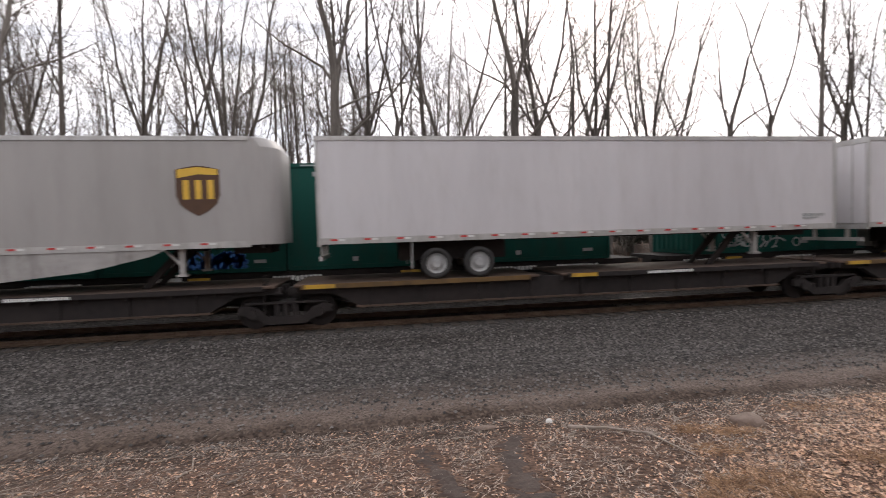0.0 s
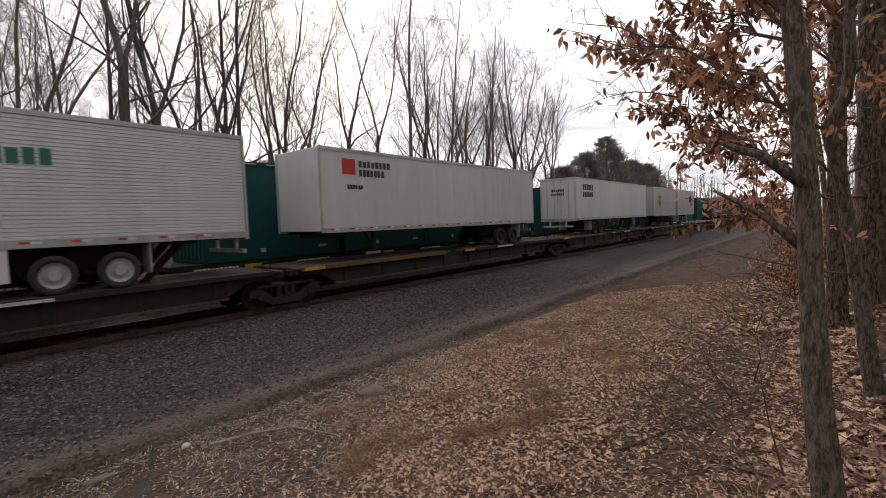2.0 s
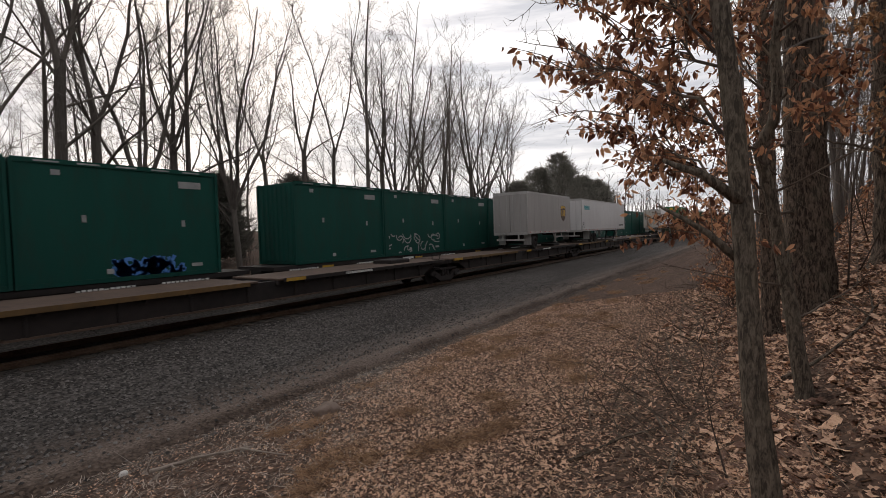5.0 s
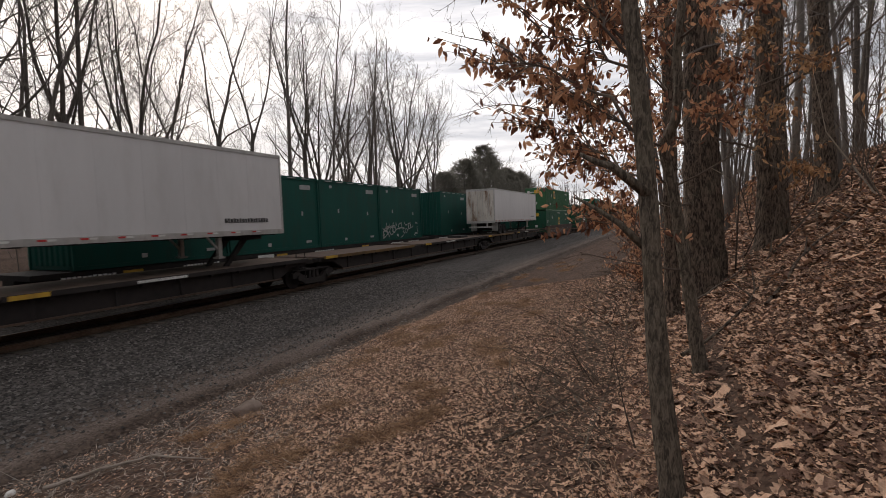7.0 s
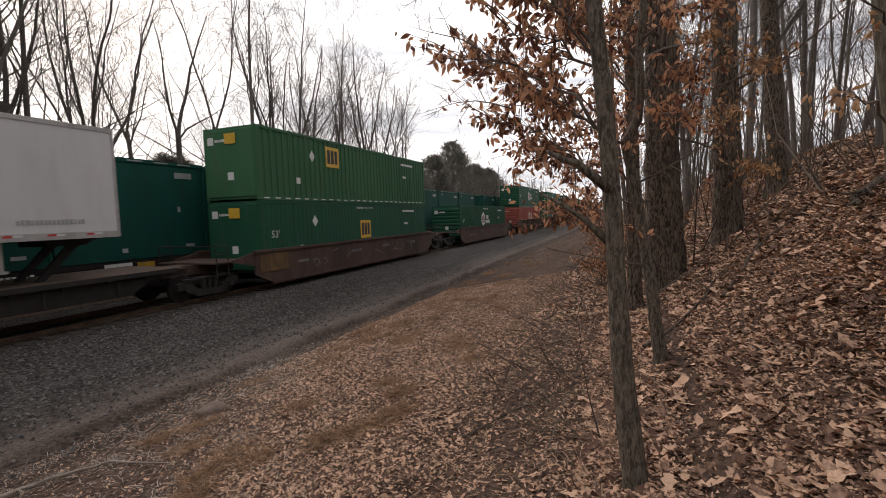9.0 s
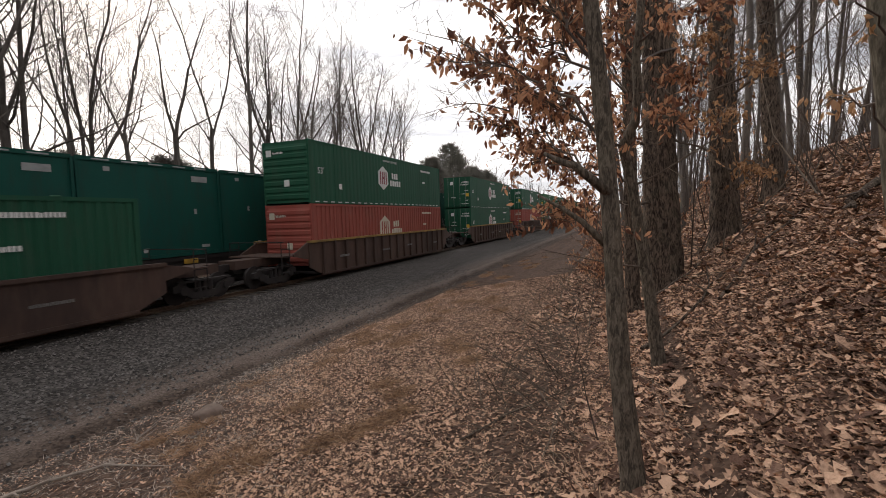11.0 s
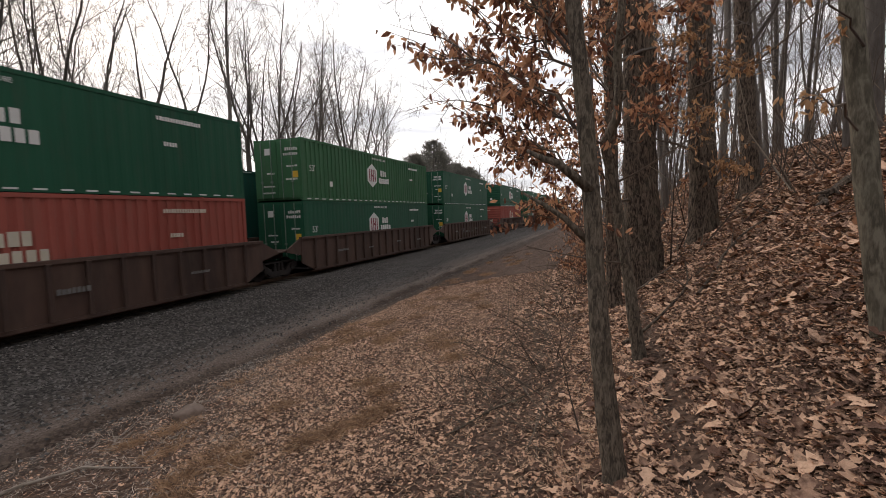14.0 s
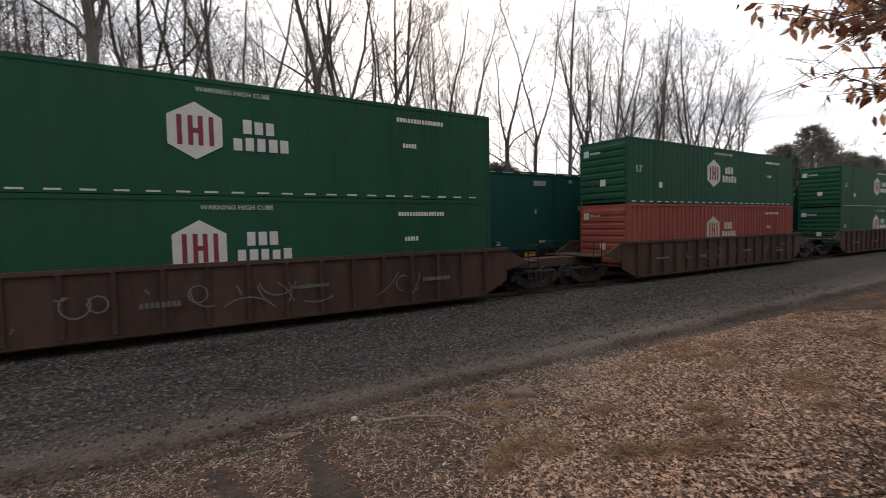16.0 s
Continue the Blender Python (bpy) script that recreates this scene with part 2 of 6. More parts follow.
def tube(bm, points, radii, sides=8, cap=True):
    """A round, tapered run through the points."""
    points = [Vector(p) for p in points]
    rings, side = [], Vector((1, 0, 0))
    for i, p in enumerate(points):
        d = (points[min(i + 1, len(points) - 1)] - points[max(i - 1, 0)]).normalized()
        side = (side - d * side.dot(d))
        side = side.normalized() if side.length > 1e-4 else d.orthogonal().normalized()
        up = d.cross(side)
        rings.append([bm.verts.new(p + radii[i] * (math.cos(k * math.tau / sides) * side + math.sin(k * math.tau / sides) * up)) for k in range(sides)])
    for a, b in zip(rings, rings[1:]):
        for k in range(sides):
            bm.faces.new((a[k], a[(k + 1) % sides], b[(k + 1) % sides], b[k]))
    if cap and sides > 2:
        bm.faces.new(rings[0][::-1])
        bm.faces.new(rings[-1])


def prism(bm, outline, y0, y1):
    """An outline of (x, z), pushed from y0 to y1."""
    a, b = [bm.verts.new((x, y0, z)) for x, z in outline], [bm.verts.new((x, y1, z)) for x, z in outline]
    n = len(outline)
    bm.faces.new(a)
    bm.faces.new(b[::-1])
    for i in range(n):
        bm.faces.new((a[i], b[i], b[(i + 1) % n], a[(i + 1) % n]))


def mesh_of(bm, mat, name, smooth=False):
    bmesh.ops.recalc_face_normals(bm, faces=bm.faces)
    me = bpy.data.meshes.new(name)
    bm.to_mesh(me)
    bm.free()
    me.materials.append(mat)
    if smooth:
        for p in me.polygons:
            p.use_smooth = True
    return me


def part(name, bm, mat, parent=None, label="", smooth=False):
    ob = new(name, mesh_of(bm, mat, name, smooth))
    ob.parent = parent
    return tagged(ob, label)


def shared(name, me, parent, place, label=""):
    ob = new(name, me)
    ob.parent, ob.matrix_basis = parent, place
    return tagged(ob, label)


def bars(bm, x, z, width, height, y, rng, count=0):
    """Unreadable lettering: a row of short upright bars on a wall that faces the viewer."""
    n = count or max(3, int(width / (height * 0.75)))
    w = width / n
    for i in range(n):
        h = height * rng.choice((1, 1, 1, .9))
        box(bm, x + i * w, x + i * w + w * rng.uniform(.66, .84), y, y + .006, z, z + h)


def end_bars(bm, y, z, width, height, x, rng):
    n = max(3, int(width / (height * 0.75)))
    w = width / n
    for i in range(n):
        box(bm, x, x + .006, y + i * w, y + i * w + w * .65, z, z + height * rng.choice((1, 1, .8)))


def lettering(text, size, name):
    """Letters in the built-in font, as a mesh that stands upright and faces -y."""
    curve = bpy.data.curves.new(name, "FONT")
    curve.body, curve.size, curve.extrude, curve.resolution_u = text, size, .003, 2
    temp = bpy.data.objects.new(name, curve)
    scene.collection.objects.link(temp)
    bpy.context.view_layer.update()
    me = bpy.data.meshes.new_from_object(temp.evaluated_get(bpy.context.evaluated_depsgraph_get()))
    bpy.data.objects.remove(temp)
    me.transform(Matrix.Rotation(radians(90), 4, "X"))
    return me


NUMBER_53, HIGH_CUBE = lettering("53'", .42, "number"), lettering("WARNING HIGH CUBE", .17, "warning_text")
for me in (NUMBER_53, HIGH_CUBE):
    me.materials.append(DECAL_WHITE)
NUMBER_53_BLACK = NUMBER_53.copy()
NUMBER_53_BLACK.materials.clear()
NUMBER_53_BLACK.materials.append(DECAL_BLACK)

# ---- the lie of the land: height by distance from the track, all along it ----
NEAR, FAR = 14.4, 18.5          # centre lines of the two tracks
PROFILE = [(-60, 9.5), (-30, 8.2), (-18, 7.0), (-10, 5.6), (-6, 4.35), (-3, 2.85), (-1.6, 2.0), (-1, 1.5), (-.5, 1.1), (0.3, .79), (1.5, .62), (3.2, .33), (5.0, .02), (6.3, -.24), (6.75, -.34), (6.95, -.37),
           (7.15, -.26), (7.45, -.26), (8.0, -.38), (8.6, -.42), (10.2, -.42), (11.0, -.4), (12.0, -.24), (12.8, -.17), (20.2, -.17), (21.4, -.45), (23, -.6), (26, -.2), (32, 1.2), (45, 3.0), (80, 4.0)]


def height(x, y):
    pts = PROFILE
    if y <= pts[0][0]:
        return pts[0][1]
    if y >= pts[-1][0]:
        return pts[-1][1]
    for (a, p), (b, q) in zip(pts, pts[1:]):
        if a <= y <= b:
            k = (y - a) / (b - a)
            z = p + (q - p) * k
            break
    amp = .05 if y < 6.3 else (.022 if y < 8 else (.012 if y < 21 else .15))
    return z + amp * noise.noise((x * .55, y * .55, 3)) + amp * .5 * noise.noise((x * 1.9, y * 1.9, 7))


# ---- ground ----
def ground_material():
    m = bpy.data.materials.new("gravel_dirt_and_leaf_soil")
    m.use_nodes = True
    n, l = m.node_tree.nodes, m.node_tree.links
    bsdf = n["Principled BSDF"]
    bsdf.inputs["Roughness"].default_value = .95
    bsdf.inputs["Specular IOR Level"].default_value = .15
    tc, sep = n.new("ShaderNodeTexCoord"), n.new("ShaderNodeSeparateXYZ")
    l.new(tc.outputs["Object"], sep.inputs[0])
    edge = n.new("ShaderNodeTexNoise")
    edge.inputs["Scale"].default_value, edge.inputs["Detail"].default_value = .9, 6
    l.new(tc.outputs["Object"], edge.inputs["Vector"])
    where = n.new("ShaderNodeMath")
    where.operation = "MULTIPLY_ADD"
    where.inputs[1].default_value = .7
    l.new(edge.outputs["Fac"], where.inputs[0])
    l.new(sep.outputs["Y"], where.inputs[2])
    scaled = n.new("ShaderNodeMath")
    scaled.operation, scaled.inputs[1].default_value = "MULTIPLY", 1 / 30
    l.new(where.outputs[0], scaled.inputs[0])

    def speckle(scale, stops):
        t, r = n.new("ShaderNodeTexVoronoi"), n.new("ShaderNodeValToRGB")
        t.inputs["Scale"].default_value = scale
        l.new(tc.outputs["Object"], t.inputs["Vector"])
        e = r.color_ramp.elements
        e[0].color, e[1].color = (*stops[0], 1), (*stops[1], 1)
        sepc = n.new("ShaderNodeSeparateColor")
        l.new(t.outputs["Color"], sepc.inputs[0])
        l.new(sepc.outputs[0], r.inputs["Fac"])
        return r.outputs["Color"], t

    gravel, stones = speckle(19, ((.025, .0225, .021), (.125, .113, .105)))
    soil, _ = speckle(30, ((.042, .026, .02), (.16, .102, .074)))
    dirt, _ = speckle(40, ((.075, .058, .048), (.2, .156, .132)))

    def blend(a, b, lo, hi):
        r, x = n.new("ShaderNodeMapRange"), n.new("ShaderNodeMixRGB")
        r.inputs["From Min"].default_value, r.inputs["From Max"].default_value = lo / 30, hi / 30
        l.new(scaled.outputs[0], r.inputs["Value"])
        l.new(r.outputs["Result"], x.inputs["Fac"])
        l.new(a, x.inputs["Color1"])
        l.new(b, x.inputs["Color2"])
        return x.outputs["Color"]

    # dark mulch soil; the shade of the ditch's edge is put into its colour
    shaded_soil, _ = speckle(26, ((.03, .021, .017), (.11, .08, .063)))
    colour = blend(soil, shaded_soil, 5.8, 6.9)
    colour = blend(colour, dirt, 7.35, 7.6)
    colour = blend(colour, gravel, 8.0, 9.7)
    colour = blend(colour, soil, 22.6, 24.0)
    wide, tint = n.new("ShaderNodeTexNoise"), n.new("ShaderNodeMixRGB")
    wide.inputs["Scale"].default_value, wide.inputs["Detail"].default_value = .8, 5
    tint.blend_type = "MULTIPLY"
    tint.inputs["Fac"].default_value = .8
    r = n.new("ShaderNodeValToRGB")
    r.color_ramp.elements[0].color, r.color_ramp.elements[1].color = (.55, .52, .5, 1), (1, 1, 1, 1)
    r.color_ramp.elements[0].position, r.color_ramp.elements[1].position = .3, .62
    stretch = n.new("ShaderNodeMapping")
    stretch.inputs["Scale"].default_value = (.12, 1.7, 1)
    l.new(tc.outputs["Object"], stretch.inputs["Vector"])
    l.new(stretch.outputs["Vector"], wide.inputs["Vector"])
    l.new(wide.outputs["Fac"], r.inputs["Fac"])
    l.new(colour, tint.inputs["Color1"])
    l.new(r.outputs["Color"], tint.inputs["Color2"])
    l.new(tint.outputs["Color"], bsdf.inputs["Base Color"])
    b = n.new("ShaderNodeBump")
    b.inputs["Strength"].default_value, b.inputs["Distance"].default_value = .8, .04
    l.new(stones.outputs["Distance"], b.inputs["Height"])
    l.new(b.outputs["Normal"], bsdf.inputs["Normal"])
    return m


def build_ground():
    bm = bmesh.new()
    xs = [-2500, -900, -300, -120, -60, -40] + [x * .5 for x in range(-60, -16)] + [-8 + x * .25 for x in range(96)] + [x * .5 for x in range(32, 90)] + [45 + 2 * k for k in range(20)] + [90, 120, 160, 220, 300, 500, 900, 2500]
    ys = [-2500, -700, -200, -80, -50, -30, -22] + [-16 + k for k in range(10)] + [-6 + .3 * k for k in range(40)] + [6 + .1 * k for k in range(25)] + [8.5 + .6 * k for k in range(26)] + [25 + 1.5 * k for k in range(14)] + [50, 65, 90, 200, 700, 2500]
    rows = [[bm.verts.new((x, y, height(x, y))) for x in xs] for y in ys]
    for a, b in zip(rows, rows[1:]):
        for i in range(len(xs) - 1):
            bm.faces.new((a[i], a[i + 1], b[i + 1], b[i]))
    ob = part("ground", bm, ground_material(), None, "", True)
    tagged(ob, "leaf-strewn bank sloping to grey gravel beside the railway", "ground", kind="structure")


build_ground()


def build_track(centre):
    for side in (-.7175, .7175):
        bm = bmesh.new()
        y = centre + side
        outline = ((-.075, -.15), (.075, -.15), (.075, -.135), (.012, -.11), (.012, -.035), (.036, -.025), (.036, 0), (-.036, 0), (-.036, -.025), (-.012, -.035), (-.012, -.11), (-.075, -.135))
        a, b = [bm.verts.new((-250, y + p, q)) for p, q in outline], [bm.verts.new((400, y + p, q)) for p, q in outline]
        for i in range(len(outline)):
            bm.faces.new((a[i], b[i], b[(i + 1) % 12], a[(i + 1) % 12]))
        tagged(part("rail", bm, RAIL), "rusty steel running rail spiked to timber ties", "rail", group="rails of the two tracks", kind="structure")
    bm = bmesh.new()
    rng = random.Random(3)
    for k in range(-60, 240):
        x = k * .54 + rng.uniform(-.02, .02)
        box(bm, x, x + .22, centre - 1.3 + rng.uniform(-.04, .04), centre + 1.3, -.33, -.15 + rng.uniform(-.008, .004))
    tagged(part("railway_ties", bm, TIE), "dark timber ties bedded in grey ballast", "railway ties", kind="stuff")


build_track(NEAR)
build_track(FAR)

# ---- rolling stock ----
SPEED, FAR_SPEED = 22.27, 16.5
MOVERS = []


def rolling(name, u, y, z, label, category, group="", far=False):
    root = new(name)
    root.location = (u, y, z)
    tagged(root, label, category, group)
    MOVERS.append((root, u, y, z, FAR_SPEED if far else SPEED))
    return root


def wheel_meshes():
    bm = bmesh.new()
    ring = ((.43, .02), (.44, .06), (.44, .22), (.42, .27), (.37, .28), (.29, .26), (.285, .04), (.36, .0))
    n = 24
    loops = [[bm.verts.new((r * math.cos(k * math.tau / n), d, r * math.sin(k * math.tau / n))) for r, d in ring] for k in range(n)]
    for k in range(n):
        for j in range(len(ring)):
            bm.faces.new((loops[k][j], loops[(k + 1) % n][j], loops[(k + 1) % n][(j + 1) % len(ring)], loops[k][(j + 1) % len(ring)]))
    tyre = mesh_of(bm, RUBBER, "tyre", True)
    bm = bmesh.new()
    ring = ((.29, .03), (.28, .05), (.24, .1), (.2, .11), (.13, .08), (.12, .02), (.0, .01))
    loops = [[bm.verts.new((r * math.cos(k * math.tau / n), d, r * math.sin(k * math.tau / n))) for r, d in ring[:-1]] for k in range(n)]
    for k in range(n):
        for j in range(len(ring) - 2):
            bm.faces.new((loops[k][j], loops[(k + 1) % n][j], loops[(k + 1) % n][j + 1], loops[k][j + 1]))
    bm.faces.new([q[-1] for q in loops])
    for k in range(10):
        a = k * math.tau / 10
        tube(bm, [(.165 * math.cos(a), .1, .165 * math.sin(a)), (.165 * math.cos(a), .06, .165 * math.sin(a))], [.018, .018], 6)
    me = mesh_of(bm, RIM, "rim", False)
    # the same rim in dark steel, for trailers without white rims
    darker = me.copy()
    darker.materials.clear()
    darker.materials.append(STEEL_DARK)
    return tyre, me, darker


TYRE, RIM_MESH, RIM_DARK = wheel_meshes()


def road_wheels(parent, x, z=.33, white=True):
    for side, turn in ((-1.28, 0), (1.28, 180)):
        w = new("wheel", TYRE)
        w.parent, w.matrix_basis = parent, pose(x, side, z, 0, 0, turn)
        tagged(w, "dual truck tyre on a white steel rim" if white else "dual truck tyre on a dark rim")
        shared("rim", RIM_MESH if white else RIM_DARK, w, pose(0, 0, 0), "white painted steel rim" if white else "dark steel rim")


def dashes(parent, x0, x1, z, y, step=.9, mats=(DECAL_RED, DECAL_WHITE)):
    for k, mat in enumerate(mats):
        bm = bmesh.new()
        x = x0
        while x < x1 - .35:
            box(bm, x + .2 * k, x + .2 * k + .19, y, y + .005, z, z + .05)
            x += step
        tagged(part("reflective_tape", bm, mat, parent), kind="stuff")


def shield(parent, x, z, w, h, y=-1.306):
    def outline(s):
        pts = [(-.5, .42), (-.25, .47), (0, .5), (.25, .47), (.5, .42), (.5, -.12), (.42, -.3), (.25, -.43), (0, -.55), (-.25, -.43), (-.42, -.3), (-.5, -.12)]
        return [(x + w * s * a, z + h * s * b) for a, b in pts]
    bm = bmesh.new()
    prism(bm, outline(1), y - .004, y)
    part("emblem_field", bm, DECAL_BROWN, parent, "brown shield emblem")
    bm = bmesh.new()
    prism(bm, [(x - .46 * w, z + .42 * h), (x, z + .47 * h), (x + .46 * w, z + .42 * h), (x + .46 * w, z + .3 * h), (x, z + .32 * h), (x - .46 * w, z + .24 * h)], y - .008, y - .004)
    part("emblem_cap", bm, DECAL_GOLD, parent, "gold cap of the emblem")
    for a in (-.34, -.06, .22):
        bm = bmesh.new()
        box(bm, x + a * w, x + (a + .14) * w, y - .008, y - .004, z - .2 * h, z + .2 * h)
        part("emblem_bar", bm, DECAL_GOLD, parent, "gold bar of the emblem")


def trailer(u, length, wall, label, rear_left=True, rear_door=None, skirt=False, corrugated=False, round_nose=False, axle_from_rear=2.6, reefer=False, single=False, white_rims=False):
    """A road trailer on its wheels: z = 0 under the tyres, x from its left end."""
    root = rolling("semi_trailer", u, NEAR, 1.3, label, "trailer", "trailers on the train")
    low, top, w = 1.02, 3.88, 1.295
    L = length
    bm = bmesh.new()
    if corrugated:
        n = 30
        for s in (-1, 1):
            pts = []
            for k in range(n):
                z0 = low + .12 + (top - low - .22) * k / n
                dz = (top - low - .22) / n
                pts += [(z0, w), (z0 + dz * .7, w), (z0 + dz * .78, w - .018), (z0 + dz * .96, w - .018)]
            pts.append((top - .1, w))
            a, b = [bm.verts.new((.06, s * y, z)) for z, y in pts], [bm.verts.new((L - .06, s * y, z)) for z, y in pts]
            for i in range(len(pts) - 1):
                bm.faces.new((a[i], b[i], b[i + 1], a[i + 1]))
        box(bm, .03, L - .03, -w + .03, w - .03, low + .02, top - .01)
    elif round_nose:
        r = .75
        arc = [(L - r + r * math.sin(k * math.pi / 16), -w + r - r * math.cos(k * math.pi / 16)) for k in range(9)]
        plan = [(0, -w)] + arc + [(x, -y) for x, y in reversed(arc)] + [(0, w)]
        a, b, c = ([bm.verts.new((x, y, z)) for x, y in plan] for z in (low, top - .25, top))
        for v in c[1:-1]:
            v.co.x -= .16 if v.co.x > L - r + .2 else 0
        for p, q in ((a, b), (b, c)):
            for i in range(len(plan)):
                j = (i + 1) % len(plan)
                bm.faces.new((p[i], p[j], q[j], q[i]))
        bm.faces.new(a[::-1])
        bm.faces.new(c)
    else:
        soft_box(bm, 0, L, -w, w, low, top, .025)
    body = part("body", bm, wall, root, "" if not corrugated else "horizontally ribbed white side panels")
    # panel seams and rivet lines
    if not corrugated:
        bm = bmesh.new()
        k = 1.22
        while k < L - 1.0:
            box(bm, k, k + .012, -w - .0035, -w + .01, low + .14, top - .13)
            k += 1.22
        tagged(part("panel_seam", bm, wall, body), kind="stuff")
    for name, z0, z1, out in (("bottom_rail", low - .06, low + .11, .012), ("top_rail", top - .1, top + .015, .01)):
        for s in (-1, 1):
            bm = bmesh.new()
            box(bm, .02, L - (.02 if not round_nose else .76), s * (w + out) - .012, s * (w + out) + .012, z0, z1)
            part(name, bm, ALU, root)
    dashes(root, .3, L - .4 - (.7 if round_nose else 0), low + .03, -w - .03)
    rear, nose = (0, L) if rear_left else (L, 0)
    sgn = 1 if rear_left else -1
    for x in ((0, L) if not round_nose else (0,)):
        for s in (-1, 1):
            bm = bmesh.new()
            box(bm, x - .035, x + .035, s * w - .06 * s - .03, s * w + .018 * s + .0, low - .05, top + .02)
            part("corner_post", bm, ALU, root)
    # rear doors
    for z0, z1 in ((top - .16, top + .02), (low - .12, low + .06)):
        bm = bmesh.new()
        box(bm, rear - .05, rear + .05, -w, w, z0, z1)
        part("rear_header" if z0 > 2 else "rear_sill", bm, ALU, root)
    for s in (-1, 1):
        bm = bmesh.new()
        soft_box(bm, rear - .03 - .02 * sgn, rear + .03 - .02 * sgn, min(s * .015, s * (w - .07)), max(s * .015, s * (w - .07)), low + .07, top - .17, .01, 1)
        door = part("rear_door", bm, rear_door or wall, root)
        bm = bmesh.new()
        for y in (.25, .8):
            tube(bm, [(rear - .06 * sgn, s * y, low + .05), (rear - .06 * sgn, s * y, top - .15)], [.017, .017], 6)
            box(bm, rear - .08 * sgn - .012, rear - .08 * sgn + .012, s * y - .05, s * y + .05, low + .55, low + .6)
        part("lock_rod", bm, ALU, door)
    bm = bmesh.new()
    box(bm, rear - .05, rear + .05, -1.1, 1.1, .5, .62)
    for s in (-.6, .6):
        box(bm, rear - .04, rear + .04, s - .05, s + .05, .6, low - .05)
    part("rear_bumper", bm, ALU, root)
    # running gear
    for k in ((0,) if single else (0, 1.25)):
        x = rear + sgn * (axle_from_rear + k)
        road_wheels(root, x, white=white_rims)
        bm = bmesh.new()
        tube(bm, [(x, -1.0, .33), (x, 1.0, .33)], [.07, .07], 10)
        part("axle", bm, STEEL_DARK, root)
    xa = rear + sgn * (axle_from_rear + .6)
    bm = bmesh.new()
    for s in (-.5, .5):
        box(bm, xa - 1.6, xa + 1.6, s - .06, s + .06, .4, low - .04)
    for k in range(int(L / .6)):
        box(bm, .3 + k * .6, .36 + k * .6, -1.2, 1.2, low - .1, low - .01)
    part("slider_frame", bm, STEEL_DARK, root)
    for s in (-1, 1):
        bm = bmesh.new()
        box(bm, rear + sgn * (axle_from_rear - .68) - .01, rear + sgn * (axle_from_rear - .68) + .01, s * .98 - .28, s * .98 + .28, .2, low - .05)
        part("mud_flap", bm, RIM, root)
    xl = nose - sgn * 2.6
    for s in (-.95, .95):
        bm = bmesh.new()
        box(bm, xl - .07, xl + .07, s - .07, s + .07, .28, low)
        box(bm, xl - .13, xl + .13, s - .13, s + .13, .22, .28)
        prism(bm, [(xl - .5, low - .05), (xl - .42, low - .05), (xl + .02, .5), (xl - .06, .5)], s - .03, s + .03)
        part("landing_leg", bm, ALU if rear_left else STEEL_DARK, root)
    bm = bmesh.new()
    box(bm, nose - sgn * .9 - .5, nose - sgn * .9 + .5, -.6, .6, low - .25, low - .02)
    part("kingpin_plate", bm, STEEL_DARK, root)
    if skirt:
        x0, x1 = sorted((rear + sgn * (axle_from_rear + 2.0), nose - sgn * 3.2))
        bm = bmesh.new()
        if sgn > 0:
            out = [(x0, .25), (x0, low - .04), (x1 + .4, low - .04), (x1 - .1, .78), (x1 - 1.6, .45), (x1 - 3.6, .26)]
        else:
            out = [(x1, .25), (x1, low - .04), (x0 + 1.8, low - .04), (x0 + 2.25, .25)]
        prism(bm, out, -w - .002, -w + .03)
        part("side_skirt", bm, SKIRT if round_nose else WHITE_CLEAN, root, "white aerodynamic side skirt")
    if reefer:
        bm = bmesh.new()
        soft_box(bm, -.58, -.02, -.98, .98, low + .95, top - .3, .12, 3)
        soft_box(bm, -.7, -.02, -1.0, 1.0, low + .5, low + 1.35, .06, 2)
        unit = part("cooling_unit", bm, WHITE_CLEAN, root, "white refrigeration unit on the nose", True)
        bm = bmesh.new()
        for k in range(9):
            soft_box(bm, -.6, -.55, -.75, .75, low + 1.45 + k * .09, low + 1.5 + k * .09, .012, 1)
        part("grille", bm, BLACK, unit, "black louvred grille")
        bm = bmesh.new()
        box(bm, -.55, -.2, -1.008, -.995, low + .6, low + .78)
        part("control_panel", bm, BLACK, unit)
        bm = bmesh.new()
        box(bm, -.55, -.3, -1.008, -.995, low + .88, low + 1.06)
        part("control_panel", bm, DECAL_BROWN, unit)
        bm = bmesh.new()
        soft_box(bm, .4, 1.5, -.95, -.45, .25, low - .12, .08, 2)
        part("fuel_tank", bm, STEEL_DARK, root)
    return root


